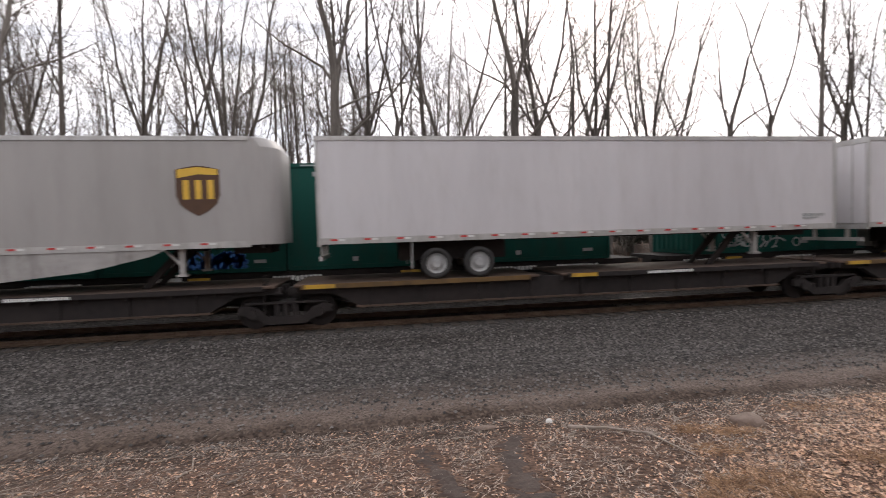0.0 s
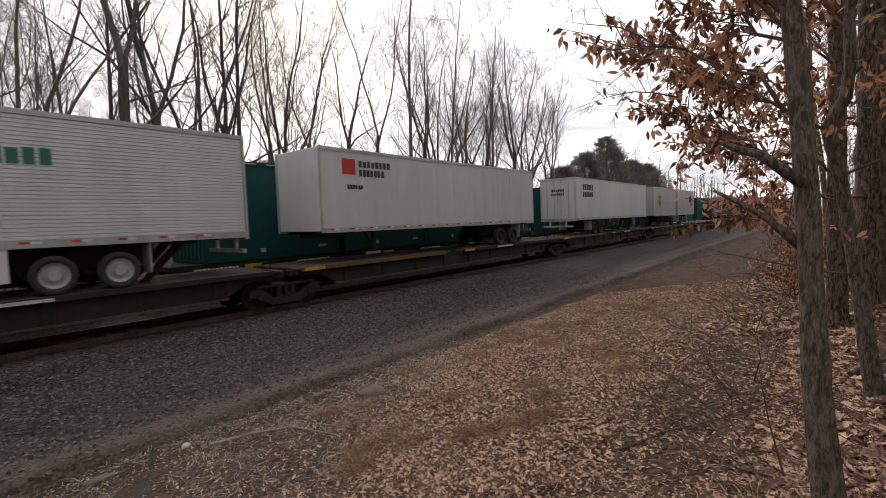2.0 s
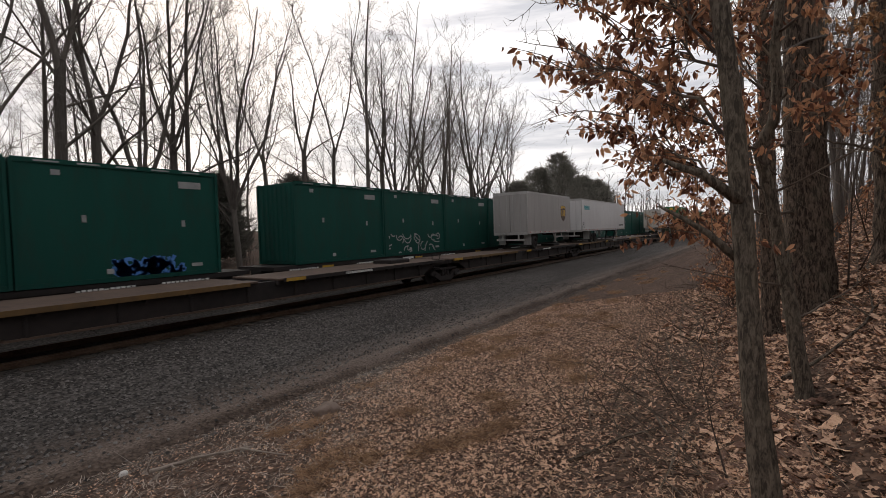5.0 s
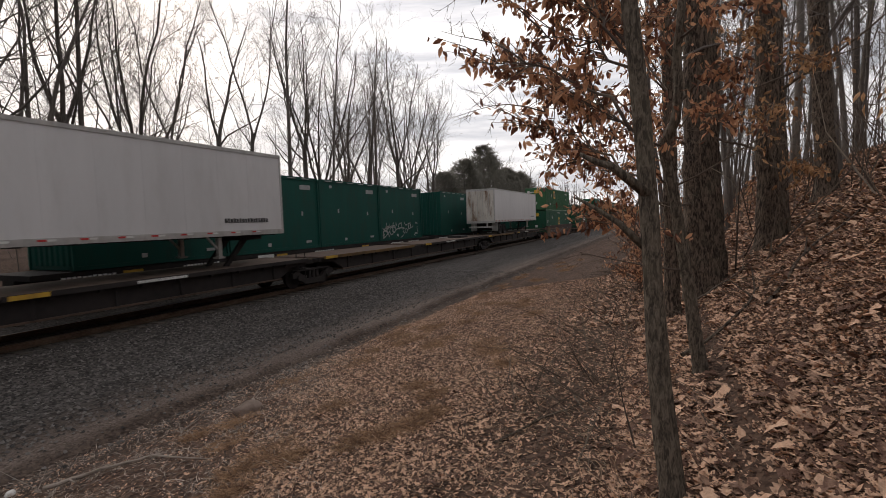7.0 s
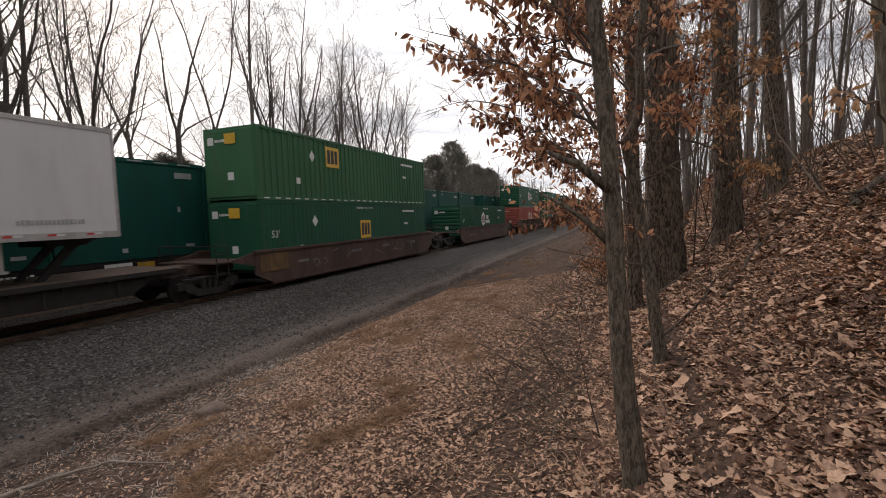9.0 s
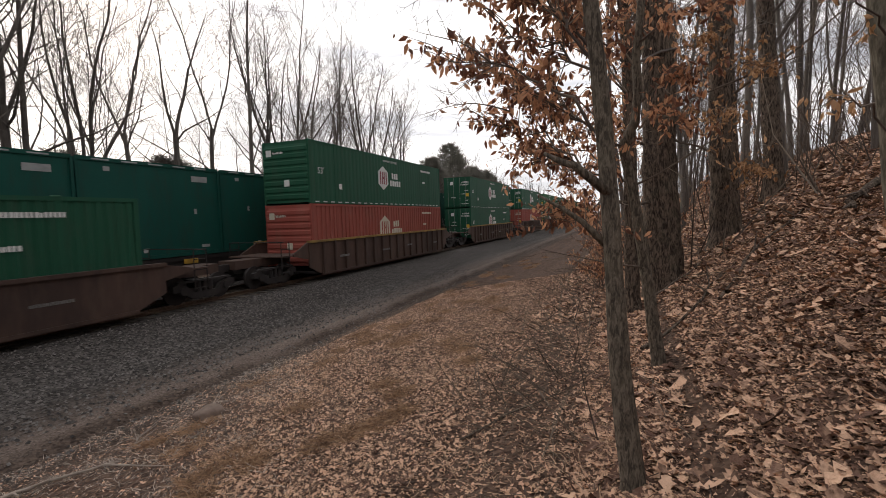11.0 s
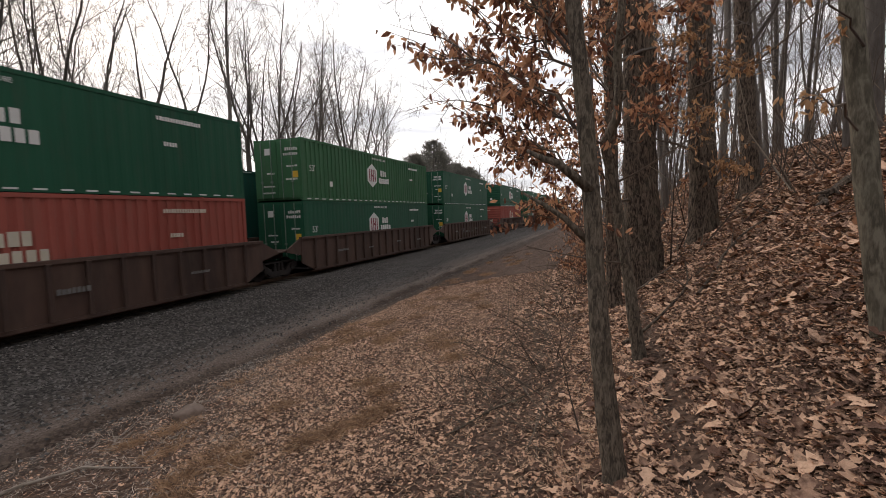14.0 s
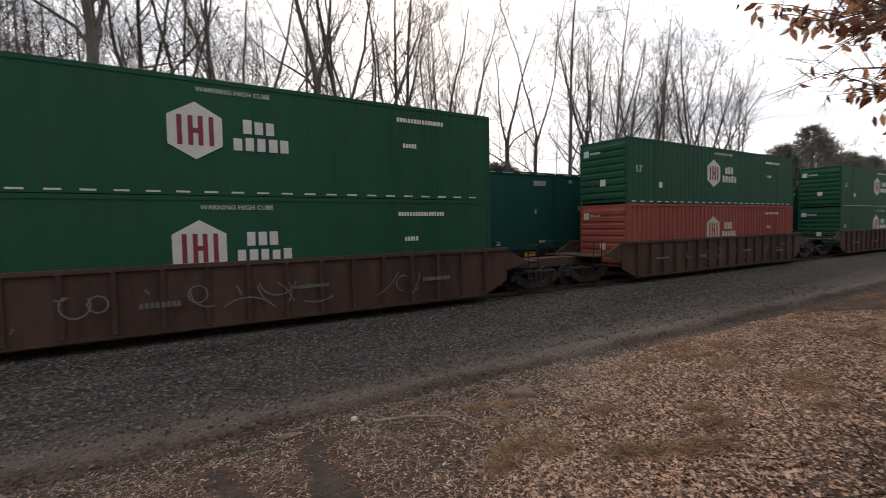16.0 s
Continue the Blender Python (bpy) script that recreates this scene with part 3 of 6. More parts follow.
def bogie_meshes():
    bm = bmesh.new()
    for s in (-1, 1):
        prism(bm, [(-1.25, .62), (-1.0, .68), (-.7, .55), (-.45, .34), (.45, .34), (.7, .55), (1.0, .68), (1.25, .62), (1.25, .42), (1.0, .4), (.8, .3), (.5, .12), (-.5, .12), (-.8, .3), (-1.0, .4), (-1.25, .42)], s * 1.06 - .07, s * 1.06 + .07)
        box(bm, -1.05, 1.05, s * 1.06 - .09, s * 1.06 + .09, .68, .74)
        for k in (-.24, 0, .24):
            tube(bm, [(k, s * 1.06, .34), (k, s * 1.06, .68)], [.085, .085], 8)
    box(bm, -.22, .22, -1.0, 1.0, .45, .72)
    frame_mesh = mesh_of(bm, STEEL_DARK, "bogie_frame")
    bm = bmesh.new()
    n = 22
    for s in (-.7175, .7175):
        ring = ((.12, .09), (.3, .05), (.42, .07), (.42, -.05), (.455, -.06), (.455, -.085), (.3, -.07), (.12, -.09))
        loops = [[bm.verts.new((r * math.cos(k * math.tau / n), s - math.copysign(1, -s) * d * -1, .42 + r * math.sin(k * math.tau / n))) for r, d in ring] for k in range(n)]
        for k in range(n):
            for j in range(len(ring) - 1):
                bm.faces.new((loops[k][j], loops[(k + 1) % n][j], loops[(k + 1) % n][j + 1], loops[k][j + 1]))
    tube(bm, [(0, -1.0, .42), (0, 1.0, .42)], [.085, .085], 10)
    for s in (-1.1, 1.1):
        tube(bm, [(0, s - .08, .42), (0, s + .08, .42)], [.13, .13], 12)
    return frame_mesh, mesh_of(bm, STEEL_DARK, "wheelset", False)


BOGIE_FRAME, WHEELSET = bogie_meshes()


def add_bogie(parent, x):
    b = new("bogie", BOGIE_FRAME)
    b.parent, b.location = parent, (x, 0, 0)
    for k in (-.88, .88):
        shared("wheelset", WHEELSET, b, pose(k, 0, 0))
    return b


bm = bmesh.new()
box(bm, 0, .08, -1.3, 1.3, .98, 1.13)
BEARER = mesh_of(bm, STEEL_DARK, "cross_bearer")
bm = bmesh.new()
soft_box(bm, -.04, .04, -.05, .02, .54, 1.1, .01, 1)
STIFFENER = mesh_of(bm, STEEL_DARK, "web_stiffener")


def spine_car(u, length, label, decks=(0.0, 1.0), first=False):
    """One unit of an articulated flat car: a deep spine with wheel decks, from one bogie to the next."""
    root = rolling("spine_car", u, NEAR, 0, label, "rail car", "articulated car units")
    L = length
    bm = bmesh.new()
    prism(bm, [(.1, .95), (.1, 1.12), (L - .1, 1.12), (L - .1, .95), (L - 1.3, .9), (L - 2.0, .52), (2.0, .52), (1.3, .9)], -1.16, -.98)
    prism(bm, [(.1, .95), (.1, 1.12), (L - .1, 1.12), (L - .1, .95), (L - 1.3, .9), (L - 2.0, .52), (2.0, .52), (1.3, .9)], .98, 1.16)
    box(bm, .1, L - .1, -.36, .36, .6, 1.1)
    body = part("spine_beam", bm, STEEL_DARK, root)
    bm = bmesh.new()
    box(bm, 1.9, L - 1.9, -1.2, 1.2, .49, .54)
    part("bottom_flange", bm, DECK, body, "scuffed bare lower flange")
    for a, b in ((.25, L * .42), (L * .46, L - .25)) if decks == (0.0, 1.0) else ((L * decks[0] + .2, L * decks[1] - .2),):
        bm = bmesh.new()
        soft_box(bm, a, b, -1.32, 1.32, 1.12, 1.188, .015, 1)
        deck = part("wheel_deck", bm, DECK, root, "worn steel wheel deck")
        for k in range(int((b - a) / 1.1)):
            shared("cross_bearer", BEARER, deck, pose(a + k * 1.1, 0, 0))
        bm = bmesh.new()
        box(bm, a + .2, b - .3, -1.345, -1.322, 1.06, 1.19)
        painted_edge = a < L * .4
        part("deck_edge", bm, WORN_YELLOW if painted_edge else STEEL_DARK, deck, "chipped yellow edge strip" if painted_edge else "")
        bm = bmesh.new()
        box(bm, a + .3, a + 1.1, -1.35, -1.342, 1.07, 1.18)
        part("yellow_patch", bm, YELLOW, deck, "fresh yellow patch")
    bm = bmesh.new()
    rng = random.Random(int(u * 7))
    bars(bm, L * .62, 1.08, 1.5, .08, -1.352, rng)
    tagged(part("stencil", bm, DECAL_WHITE, root), kind="stuff")
    # hitch stand
    bm = bmesh.new()
    prism(bm, [(L - 3.9, 1.185), (L - 3.7, 1.185), (L - 2.75, 2.15), (L - 2.45, 2.15), (L - 2.45, 2.25), (L - 2.95, 2.25)], -.5, -.4)
    prism(bm, [(L - 3.9, 1.185), (L - 3.7, 1.185), (L - 2.75, 2.15), (L - 2.45, 2.15), (L - 2.45, 2.25), (L - 2.95, 2.25)], .4, .5)
    box(bm, L - 3.0, L - 2.4, -.5, .5, 2.18, 2.26)
    if not first:
        part("hitch_stand", bm, STEEL_DARK, root)
    else:
        bm.free()
        bm = bmesh.new()
        soft_box(bm, L - 3.6, L - 2.2, -.55, .55, 1.14, 1.36, .04, 1)
        part("hitch_stand", bm, STEEL_DARK, root, "folded trailer hitch")
    add_bogie(root, 0)
    for k in range(9):
        shared("web_stiffener", STIFFENER, body, pose(2.3 + (L - 4.6) * k / 8, -1.17, 0))
    bm = bmesh.new()
    box(bm, -.85, .9, -.3, .3, .74, 1.0)
    box(bm, -.6, -.5, -1.1, 1.1, .95, 1.05)
    tube(bm, [(-.55, -1.15, .4), (-.55, -1.15, 1.45), (-.55, -.7, 1.45), (-.55, -.7, .4)], [.02] * 4, 6)
    for z in (.5, .75, 1.0, 1.2):
        tube(bm, [(-.55, -1.15, z), (-.55, -.7, z)], [.018, .018], 6)
    part("end_ladder", bm, STEEL_DARK, root)
    return root


def well_car(u, length, label, mat=STEEL_BROWN, edge=YELLOW, gap=(3.0, 3.0), bogies=True, ribs=True, top=1.46):
    """A stack car: a long trough between two raised ends; u is the left end of its container."""
    root = rolling("well_car", u, NEAR, 0, label, "rail car", "stack cars")
    a, b = -.55, length + .55
    for s in (-1, 1):
        bm = bmesh.new()
        prism(bm, [(a, top - .06), (b, top - .06), (b, .55), (b - .9, .16), (a + .9, .16), (a, .55)], s * 1.46 - .03, s * 1.46 + .03)
        wall = part("side_wall", bm, mat, root)
        bm = bmesh.new()
        box(bm, a - .02, b + .02, s * 1.47 - .09, s * 1.47 + .09, top - .1, top)
        part("top_chord", bm, edge, wall, "worn top edge of the well")
        bm = bmesh.new()
        box(bm, a + .9, b - .9, s * 1.46 - .07, s * 1.46 + .07, .1, .2)
        part("bottom_chord", bm, mat, wall)
        if ribs:
            n = 17
            bm = bmesh.new()
            soft_box(bm, -.055, .055, -.07, .07, .19, top - .09, .012, 1)
            rib = mesh_of(bm, mat, "side_rib")
            for k in range(n):
                shared("side_rib", rib, wall, pose(a + 1.0 + (b - a - 2.0) * k / (n - 1), s * 1.49 + s * .03, 0))
    bm = bmesh.new()
    box(bm, a + .5, b - .5, -1.4, 1.4, .2, .3)
    part("well_floor", bm, STEEL_DARK, root)
    rng = random.Random(int(u))
    bm = bmesh.new()
    for k in range(4):
        bars(bm, 1.4 + k * 3.8 + rng.uniform(0, 1), .8 + rng.uniform(-.1, .1), rng.uniform(.6, 1.1), rng.uniform(.08, .15), -1.6 if ribs else -1.497, rng)
    tagged(part("stencil", bm, SPRAY, root), kind="stuff")
    for end, sgn, reach in ((a, -1, gap[0]), (b, 1, gap[1])):
        bm = bmesh.new()
        tip = end + sgn * reach
        lo, hi = sorted((end, tip))
        box(bm, lo, hi, -.42, .42, .78, 1.12)
        prism(bm, [(end, top - .06), (end, .9), (end + sgn * .5, 1.0), (end + sgn * 1.0, 1.1), (end + sgn * 1.0, 1.2)], -1.46, -1.38)
        prism(bm, [(end, top - .06), (end, .9), (end + sgn * .5, 1.0), (end + sgn * 1.0, 1.1), (end + sgn * 1.0, 1.2)], 1.38, 1.46)
        box(bm, min(end, end + sgn * 1.7), max(end, end + sgn * 1.7), -1.4, 1.4, 1.12, 1.17)
        platform = part("end_platform", bm, mat, root)
        if reach > 2:
            bm = bmesh.new()
            for y in (-1.35, 1.35):
                x = end + sgn * 1.65
                tube(bm, [(x, y, .45), (x, y, 1.75)], [.02, .02], 6)
                tube(bm, [(x - sgn * .5, y, .45), (x - sgn * .5, y, 1.75), (x, y, 1.75)], [.02] * 3, 6)
                for z in (.5, .8, 1.1, 1.45):
                    tube(bm, [(x, y, z), (x - sgn * .5, y, z)], [.018, .018], 6)
            tube(bm, [(end + sgn * 1.65, -1.35, 1.75), (end + sgn * 1.65, 1.35, 1.75)], [.02, .02], 6)
            part("hand_rail", bm, STEEL_DARK, platform)
            bm = bmesh.new()
            box(bm, min(tip, tip + sgn * .5), max(tip, tip + sgn * .5), -.14, .14, .74, 1.0)
            part("coupler", bm, STEEL_DARK, platform)
    if bogies:
        add_bogie(root, a - min(1.75, gap[0] * .9))
        if gap[1] > 2:
            add_bogie(root, b + 1.75)
    return root


def ribbed_side(bm, L, y, z0, z1, pitch, depth):
    pts, x = [], .14
    while x < L - .14 - pitch * .5:
        pts += [(x, 0), (x + pitch * .45, 0), (x + pitch * .55, depth), (x + pitch * .93, depth)]
        x += pitch
    pts.append((L - .14, 0))
    inward = 1 if y < 0 else -1
    a, b = [bm.verts.new((px, y + inward * d, z0)) for px, d in pts], [bm.verts.new((px, y + inward * d, z1)) for px, d in pts]
    for i in range(len(pts) - 1):
        bm.faces.new((a[i], a[i + 1], b[i + 1], b[i]))


def container(u, z, paint, label, doors=True, ribs=.025, pitch=.28, emblem="hexagon", marks=DECAL_WHITE, letters=True, seed=1, dash=True):
    """A 53-foot container, 16.15 x 2.6 x 2.9 m; its left end at u."""
    root = rolling("shipping_container", u, NEAR, z, label, "container", "containers on the stack cars")
    L, w, h = 16.15, 1.295, 2.88
    rng = random.Random(seed)
    bm = bmesh.new()
    ribbed_side(bm, L, -w + .012, .14, h - .1, pitch, ribs)
    ribbed_side(bm, L, w - .012, .14, h - .1, pitch, ribs)
    box(bm, .05, L - .05, -w + .06, w - .06, .05, h - .02)
    body = part("body", bm, paint, root)
    bm = bmesh.new()
    soft_box(bm, 0, .16, -.05, .05, 0, h, .012, 1)
    post = mesh_of(bm, paint, "corner_post")
    for s in (-1, 1):
        for x in (0, 2.0, L - 2.16, L - .16):
            shared("corner_post", post, root, pose(x, s * (w - .05), 0))
    for s in (-1, 1):
        bm = bmesh.new()
        box(bm, .1, L - .1, min(s * (w + .004), s * (w - .06)), max(s * (w + .004), s * (w - .06)), h - .11, h)
        part("top_rail", bm, paint, root)
        bm = bmesh.new()
        box(bm, .1, L - .1, min(s * (w + .004), s * (w - .06)), max(s * (w + .004), s * (w - .06)), .0, .15)
        part("bottom_rail", bm, paint, root)
    bm = bmesh.new()
    for s in (-1, 1):
        for x in (2.0, L - 2.16):
            for zz in (-.02, h - .1):
                soft_box(bm, x - .02, x + .18, min(s * (w + .008), s * (w - .16)), max(s * (w + .008), s * (w - .16)), zz, zz + .13, .02, 1)
    tagged(part("corner_casting", bm, paint, root), kind="stuff")
    if dash:
        bm = bmesh.new()
        x = .35
        while x < L - .5:
            box(bm, x, x + .3, -w - .011, -w - .005, .055, .1)
            x += .62
        tagged(part("reflective_tape", bm, marks, root), kind="stuff")
    # left end
    if doors:
        for s in (-1, 1):
            y0, y1 = sorted((s * .015, s * (w - .09)))
            bm = bmesh.new()
            soft_box(bm, -.03, .03, y0, y1, .14, h - .13, .01, 1)
            for k in range(5):
                box(bm, -.045, -.02, y0 + .05, y1 - .05, .35 + k * .48, .6 + k * .48)
            door = part("end_door", bm, paint, root)
            bm = bmesh.new()
            for q in (.3, .85):
                tube(bm, [(-.07, s * q, .1), (-.07, s * q, h - .1)], [.02, .02], 6)
                box(bm, -.1, -.05, s * q - .06, s * q + .06, .85, .92)
            part("lock_rod", bm, ROD, door, "pale weathered lock rods")
        bm = bmesh.new()
        end_bars(bm, -1.15, 2.3, .7, .14, -.055, rng)
        end_bars(bm, -1.15, 2.08, .8, .14, -.055, rng)
        for k in range(5):
            end_bars(bm, rng.choice((-1.1, .15)), .35 + k * .3, rng.uniform(.3, .7), .08, -.055, rng)
        box(bm, -.056, -.05, .35, .65, 2.15, 2.45)
        tagged(part("door_marking", bm, marks, root), kind="stuff")
        bm = bmesh.new()
        box(bm, -.06, -.05, -1.15, -.85, 1.05, 1.35)
        part("placard", bm, DECAL_GOLD, root, "yellow placard")
    else:
        bm = bmesh.new()
        if emblem == "square":
            soft_box(bm, -.02, .06, -w + .1, w - .1, .14, h - .12, .02, 1)
        else:
            outline = [(.06, .16)]
            for k in range(8):
                outline += [(.02, .2 + k * .31), (-.02, .25 + k * .31), (-.02, .4 + k * .31), (.02, .45 + k * .31)]
            prism(bm, outline + [(.06, h - .14)], -w + .1, w - .1)
        part("end_panel", bm, paint, root)
        bm = bmesh.new()
        end_bars(bm, .1, 2.3, .6, .1, -.03, rng)
        box(bm, -.03, -.022, -.2, .1, .8, 1.1)
        prism(bm, [(-.03, 2.2), (-.022, 2.2), (-.022, 2.5), (-.03, 2.5)], .75, 1.05)
        tagged(part("door_marking", bm, marks, root), kind="stuff")
    # markings along the side
    y = -w - .006
    if emblem == "hexagon":
        x, zc, r = 7.02, 1.58, .7
        bm = bmesh.new()
        prism(bm, [(x + r * math.sin(k * math.pi / 3), zc + r * math.cos(k * math.pi / 3)) for k in range(6)], y, y + .012)
        part("emblem_field", bm, marks, root, "pale hexagon emblem")
        bm = bmesh.new()
        for p in (-.4, -.16, .06, .3):
            box(bm, x + p, x + p + .11, y - .006, y - .001, zc - .36, zc + .36)
        box(bm, x - .05, x + .06, y - .0075, y - .0065, zc - .06, zc + .06)
        tagged(part("emblem_stroke", bm, DECAL_MAROON if marks is DECAL_WHITE else paint, root), kind="stuff")
        bm = bmesh.new()
        bars(bm, x + 1.1, zc + .02, .85, .36, y, rng, 3)
        bars(bm, x + .86, zc - .42, 1.45, .34, y, rng, 5)
        part("lettering", bm, marks, root, "pale bars in place of a company name")
    elif emblem == "square":
        bm = bmesh.new()
        ex, ez = (4.55, 1.62) if z > 3 else (7.4, 1.0)
        box(bm, ex, ex + 1.08, y, y + .01, ez, ez + .95)
        part("emblem_field", bm, DECAL_GOLD, root, "yellow square emblem")
        bm = bmesh.new()
        for p in (.12, .42, .72):
            box(bm, ex + p, ex + p + .22, y - .005, y - .001, ez + .16, ez + .8)
        tagged(part("emblem_bars", bm, DECAL_BLACK, root), kind="stuff")
        bm = bmesh.new()
        box(bm, -.06, -.05, -.4, .15, 2.2, 2.6)
        part("end_emblem", bm, DECAL_GOLD, root, "yellow emblem patch")
        bm = bmesh.new()
        prism(bm, [(3.3, 2.0), (3.5, 2.25), (3.7, 2.0), (3.5, 1.75)], y, y + .01)
        part("diamond_placard", bm, marks, root)
    bm = bmesh.new()
    bars(bm, L - 3.6, h - .52, 1.7, .13, y, rng)
    bars(bm, L - 3.4, h - 1.3, .5, .13, y, rng)
    box(bm, 2.35, 2.6, y, y + .01, .72, .98)
    tagged(part("stencil", bm, marks, root), kind="stuff")
    if letters:
        shared("number", NUMBER_53, root, pose(.62, y, 1.38), "white size number")
        tagged(shared("warning_text", HIGH_CUBE, root, pose(7.05, y, h - .34)), "white warning lettering", kind="stuff")
    return root


def scrawl(bm, x0, x1, z0, z1, y, rng, strokes=14, width=.05):
    """Spray-can loops and strokes on a wall that faces the viewer."""
    for _ in range(strokes):
        x, z = rng.uniform(x0, x1), rng.uniform(z0, z1)
        a, turn = rng.uniform(0, math.tau), rng.uniform(-.9, .9)
        last = None
        for k in range(rng.randint(5, 11)):
            nx, nz = x + .14 * math.cos(a), z + .14 * math.sin(a)
            if not (z0 <= nz <= z1 and x0 <= nx <= x1):
                break
            px, pz = -math.sin(a) * width / 2, math.cos(a) * width / 2
            ends = [bm.verts.new((nx + px, y, nz + pz)), bm.verts.new((nx - px, y, nz - pz))]
            start = last or [bm.verts.new((x + px, y, z + pz)), bm.verts.new((x - px, y, z - pz))]
            bm.faces.new((start[0], start[1], ends[1], ends[0]))
            last, x, z, a = ends, nx, nz, a + turn


def waste_template():
    bm = bmesh.new()
    soft_box(bm, 0, 5.94, -1.29, 1.29, 0, 3.72, .02, 1)
    body = mesh_of(bm, GREEN_WASTE, "body")
    bm = bmesh.new()
    box(bm, -.01, 5.95, -.03, .03, 0, .14)
    rim = mesh_of(bm, GREEN_WASTE, "top_rim")
    bm = bmesh.new()
    box(bm, -.05, .05, -.05, .05, 0, 3.7)
    posts = mesh_of(bm, GREEN_WASTE, "corner_post")
    bm = bmesh.new()
    plan = [(.02, -1.2)]
    for k in range(7):
        y = -1.15 + k * .33
        plan += [(-.005, y), (-.06, y + .05), (-.06, y + .17), (-.005, y + .22)]
    plan.append((.02, 1.2))
    low, high = [bm.verts.new((x, y, .15)) for x, y in plan], [bm.verts.new((x, y, 3.6)) for x, y in plan]
    for i in range(len(plan)):
        j = (i + 1) % len(plan)
        bm.faces.new((low[i], low[j], high[j], high[i]))
    bm.faces.new(low)
    bm.faces.new(high)
    ends = mesh_of(bm, GREEN_WASTE, "end_gate")
    bm = bmesh.new()
    for x, z, w2, h2 in ((4.55, 3.12, .8, .24), (.9, 3.3, .22, .16), (1.6, 1.9, .12, .22), (4.6, 1.75, .12, .22), (2.2, .25, .2, .16), (4.9, .3, .4, .12)):
        box(bm, x, x + w2, -1.304, -1.292, z, z + h2)
    plates = mesh_of(bm, DECAL_GREY, "label_plate")
    bm = bmesh.new()
    for k in range(5):
        box(bm, .5 + k * 1.05, 1.1 + k * 1.05, -1.335, -1.32, 3.66, 3.71)
    chips = mesh_of(bm, DECAL_GREY, "scraped_edge")
    return body, rim, posts, ends, plates, chips


WASTE = waste_template()


def waste_container(u, graffiti=0, seed=0):
    labels = {0: "teal-green steel waste container on a flat car", 1: "teal-green waste container with white graffiti", 2: "teal-green waste container with blue graffiti"}
    root = rolling("waste_container", u, FAR, 1.3, labels[graffiti], "container", "waste containers on the far train", far=True)
    body, rim, post, gate, plate, chips = WASTE
    shared("body", body, root, Matrix())
    for s in (-1.3, 1.3):
        shared("top_rim", rim, root, pose(0, s, 3.62))
        shared("bottom_rail", rim, root, pose(0, s, -.01))
        for x in (0, 5.94):
            shared("corner_post", post, root, pose(x, s, 0))
    shared("end_gate", gate, root, Matrix())
    tagged(shared("label_plate", plate, root, Matrix()), kind="stuff")
    tagged(shared("scraped_edge", chips, root, Matrix()), kind="stuff")
    if graffiti:
        rng = random.Random(seed)
        bm = bmesh.new()
        if graffiti == 1:
            scrawl(bm, .3, 5.4, .12, 1.25, -1.299, rng, 30, .07)
        else:
            scrawl(bm, 2.3, 4.7, .05, .75, -1.299, rng, 60, .13)
        tagged(part("graffiti", bm, DECAL_GREY if graffiti == 1 else DECAL_BLUE, root, "sprayed graffiti loops"), kind="stuff")
    return root


def flat_template():
    bm = bmesh.new()
    L = 27.1
    box(bm, .2, L - .2, -1.3, 1.3, 1.1, 1.27)
    prism(bm, [(.3, 1.1), (L - .3, 1.1), (L - 3.2, .95), (L - 6, .6), (6, .6), (3.2, .95)], -1.24, -1.16)
    prism(bm, [(.3, 1.1), (L - .3, 1.1), (L - 3.2, .95), (L - 6, .6), (6, .6), (3.2, .95)], 1.16, 1.24)
    box(bm, .2, L - .2, -.35, .35, .7, 1.1)
    body = mesh_of(bm, STEEL_DARK, "deck")
    bm = bmesh.new()
    rng = random.Random(5)
    for x in (1.0, 5.2, 13, 21, 23.5):
        bars(bm, x, .92, 1.7, .2, -1.312, rng)
    box(bm, 9, 10, -1.312, -1.302, 1.0, 1.18)
    stencil = mesh_of(bm, DECAL_WHITE, "stencil")
    bm = bmesh.new()
    for x in (2.9, 10.2, 17.5):
        box(bm, x, x + .7, -1.314, -1.302, .95, 1.15)
    patch = mesh_of(bm, YELLOW, "yellow_patch")
    return body, stencil, patch


FLAT = flat_template()


def flat_car(u):
    root = rolling("flat_car", u, FAR, 0, "dark steel flat car carrying four green waste containers", "rail car", "flat cars of the far train", far=True)
    for name, me in zip(("deck", "stencil", "yellow_patch"), FLAT):
        tagged(shared(name, me, root, pose(0, 0, 0)), kind="" if name == "deck" else "stuff")
    add_bogie(root, 2.0)
    add_bogie(root, 25.1)


def text_panel(root, x, z, width, rows, mat, y=-1.306, seed=2, name="lettering", label="bars in place of a company name"):
    rng = random.Random(seed)
    bm = bmesh.new()
    for k, (h, frac) in enumerate(rows):
        bars(bm, x, z - sum(r[0] * 1.35 for r in rows[:k + 1]), width * frac, h, y, rng)
    return part(name, bm, mat, root, label)


# ---- the near train, left to right ----
a = trailer(-18.25, 15.82, GREY_PANEL, "silver-grey trailer with a rounded nose and brown shield", round_nose=True, skirt=True)
shield(a, 13.8, 2.5, 1.08, 1.25)
b = trailer(-1.42, 16.15, WHITE_PANEL, "plain white box trailer riding on a spine car", axle_from_rear=3.2, white_rims=True)
text_panel(b, 15.0, 1.5, .8, ((.09, 1), (.06, .7)), DECAL_GREY)
c = trailer(16.05, 16.15, WHITE_PANEL, "plain white box trailer with a side skirt", skirt=True, axle_from_rear=3.3, white_rims=True)
text_panel(c, 13.6, 1.62, 1.5, ((.16, 1),), DECAL_BLACK)
shared("number", NUMBER_53_BLACK, c, pose(15.2, -1.306, 1.45))
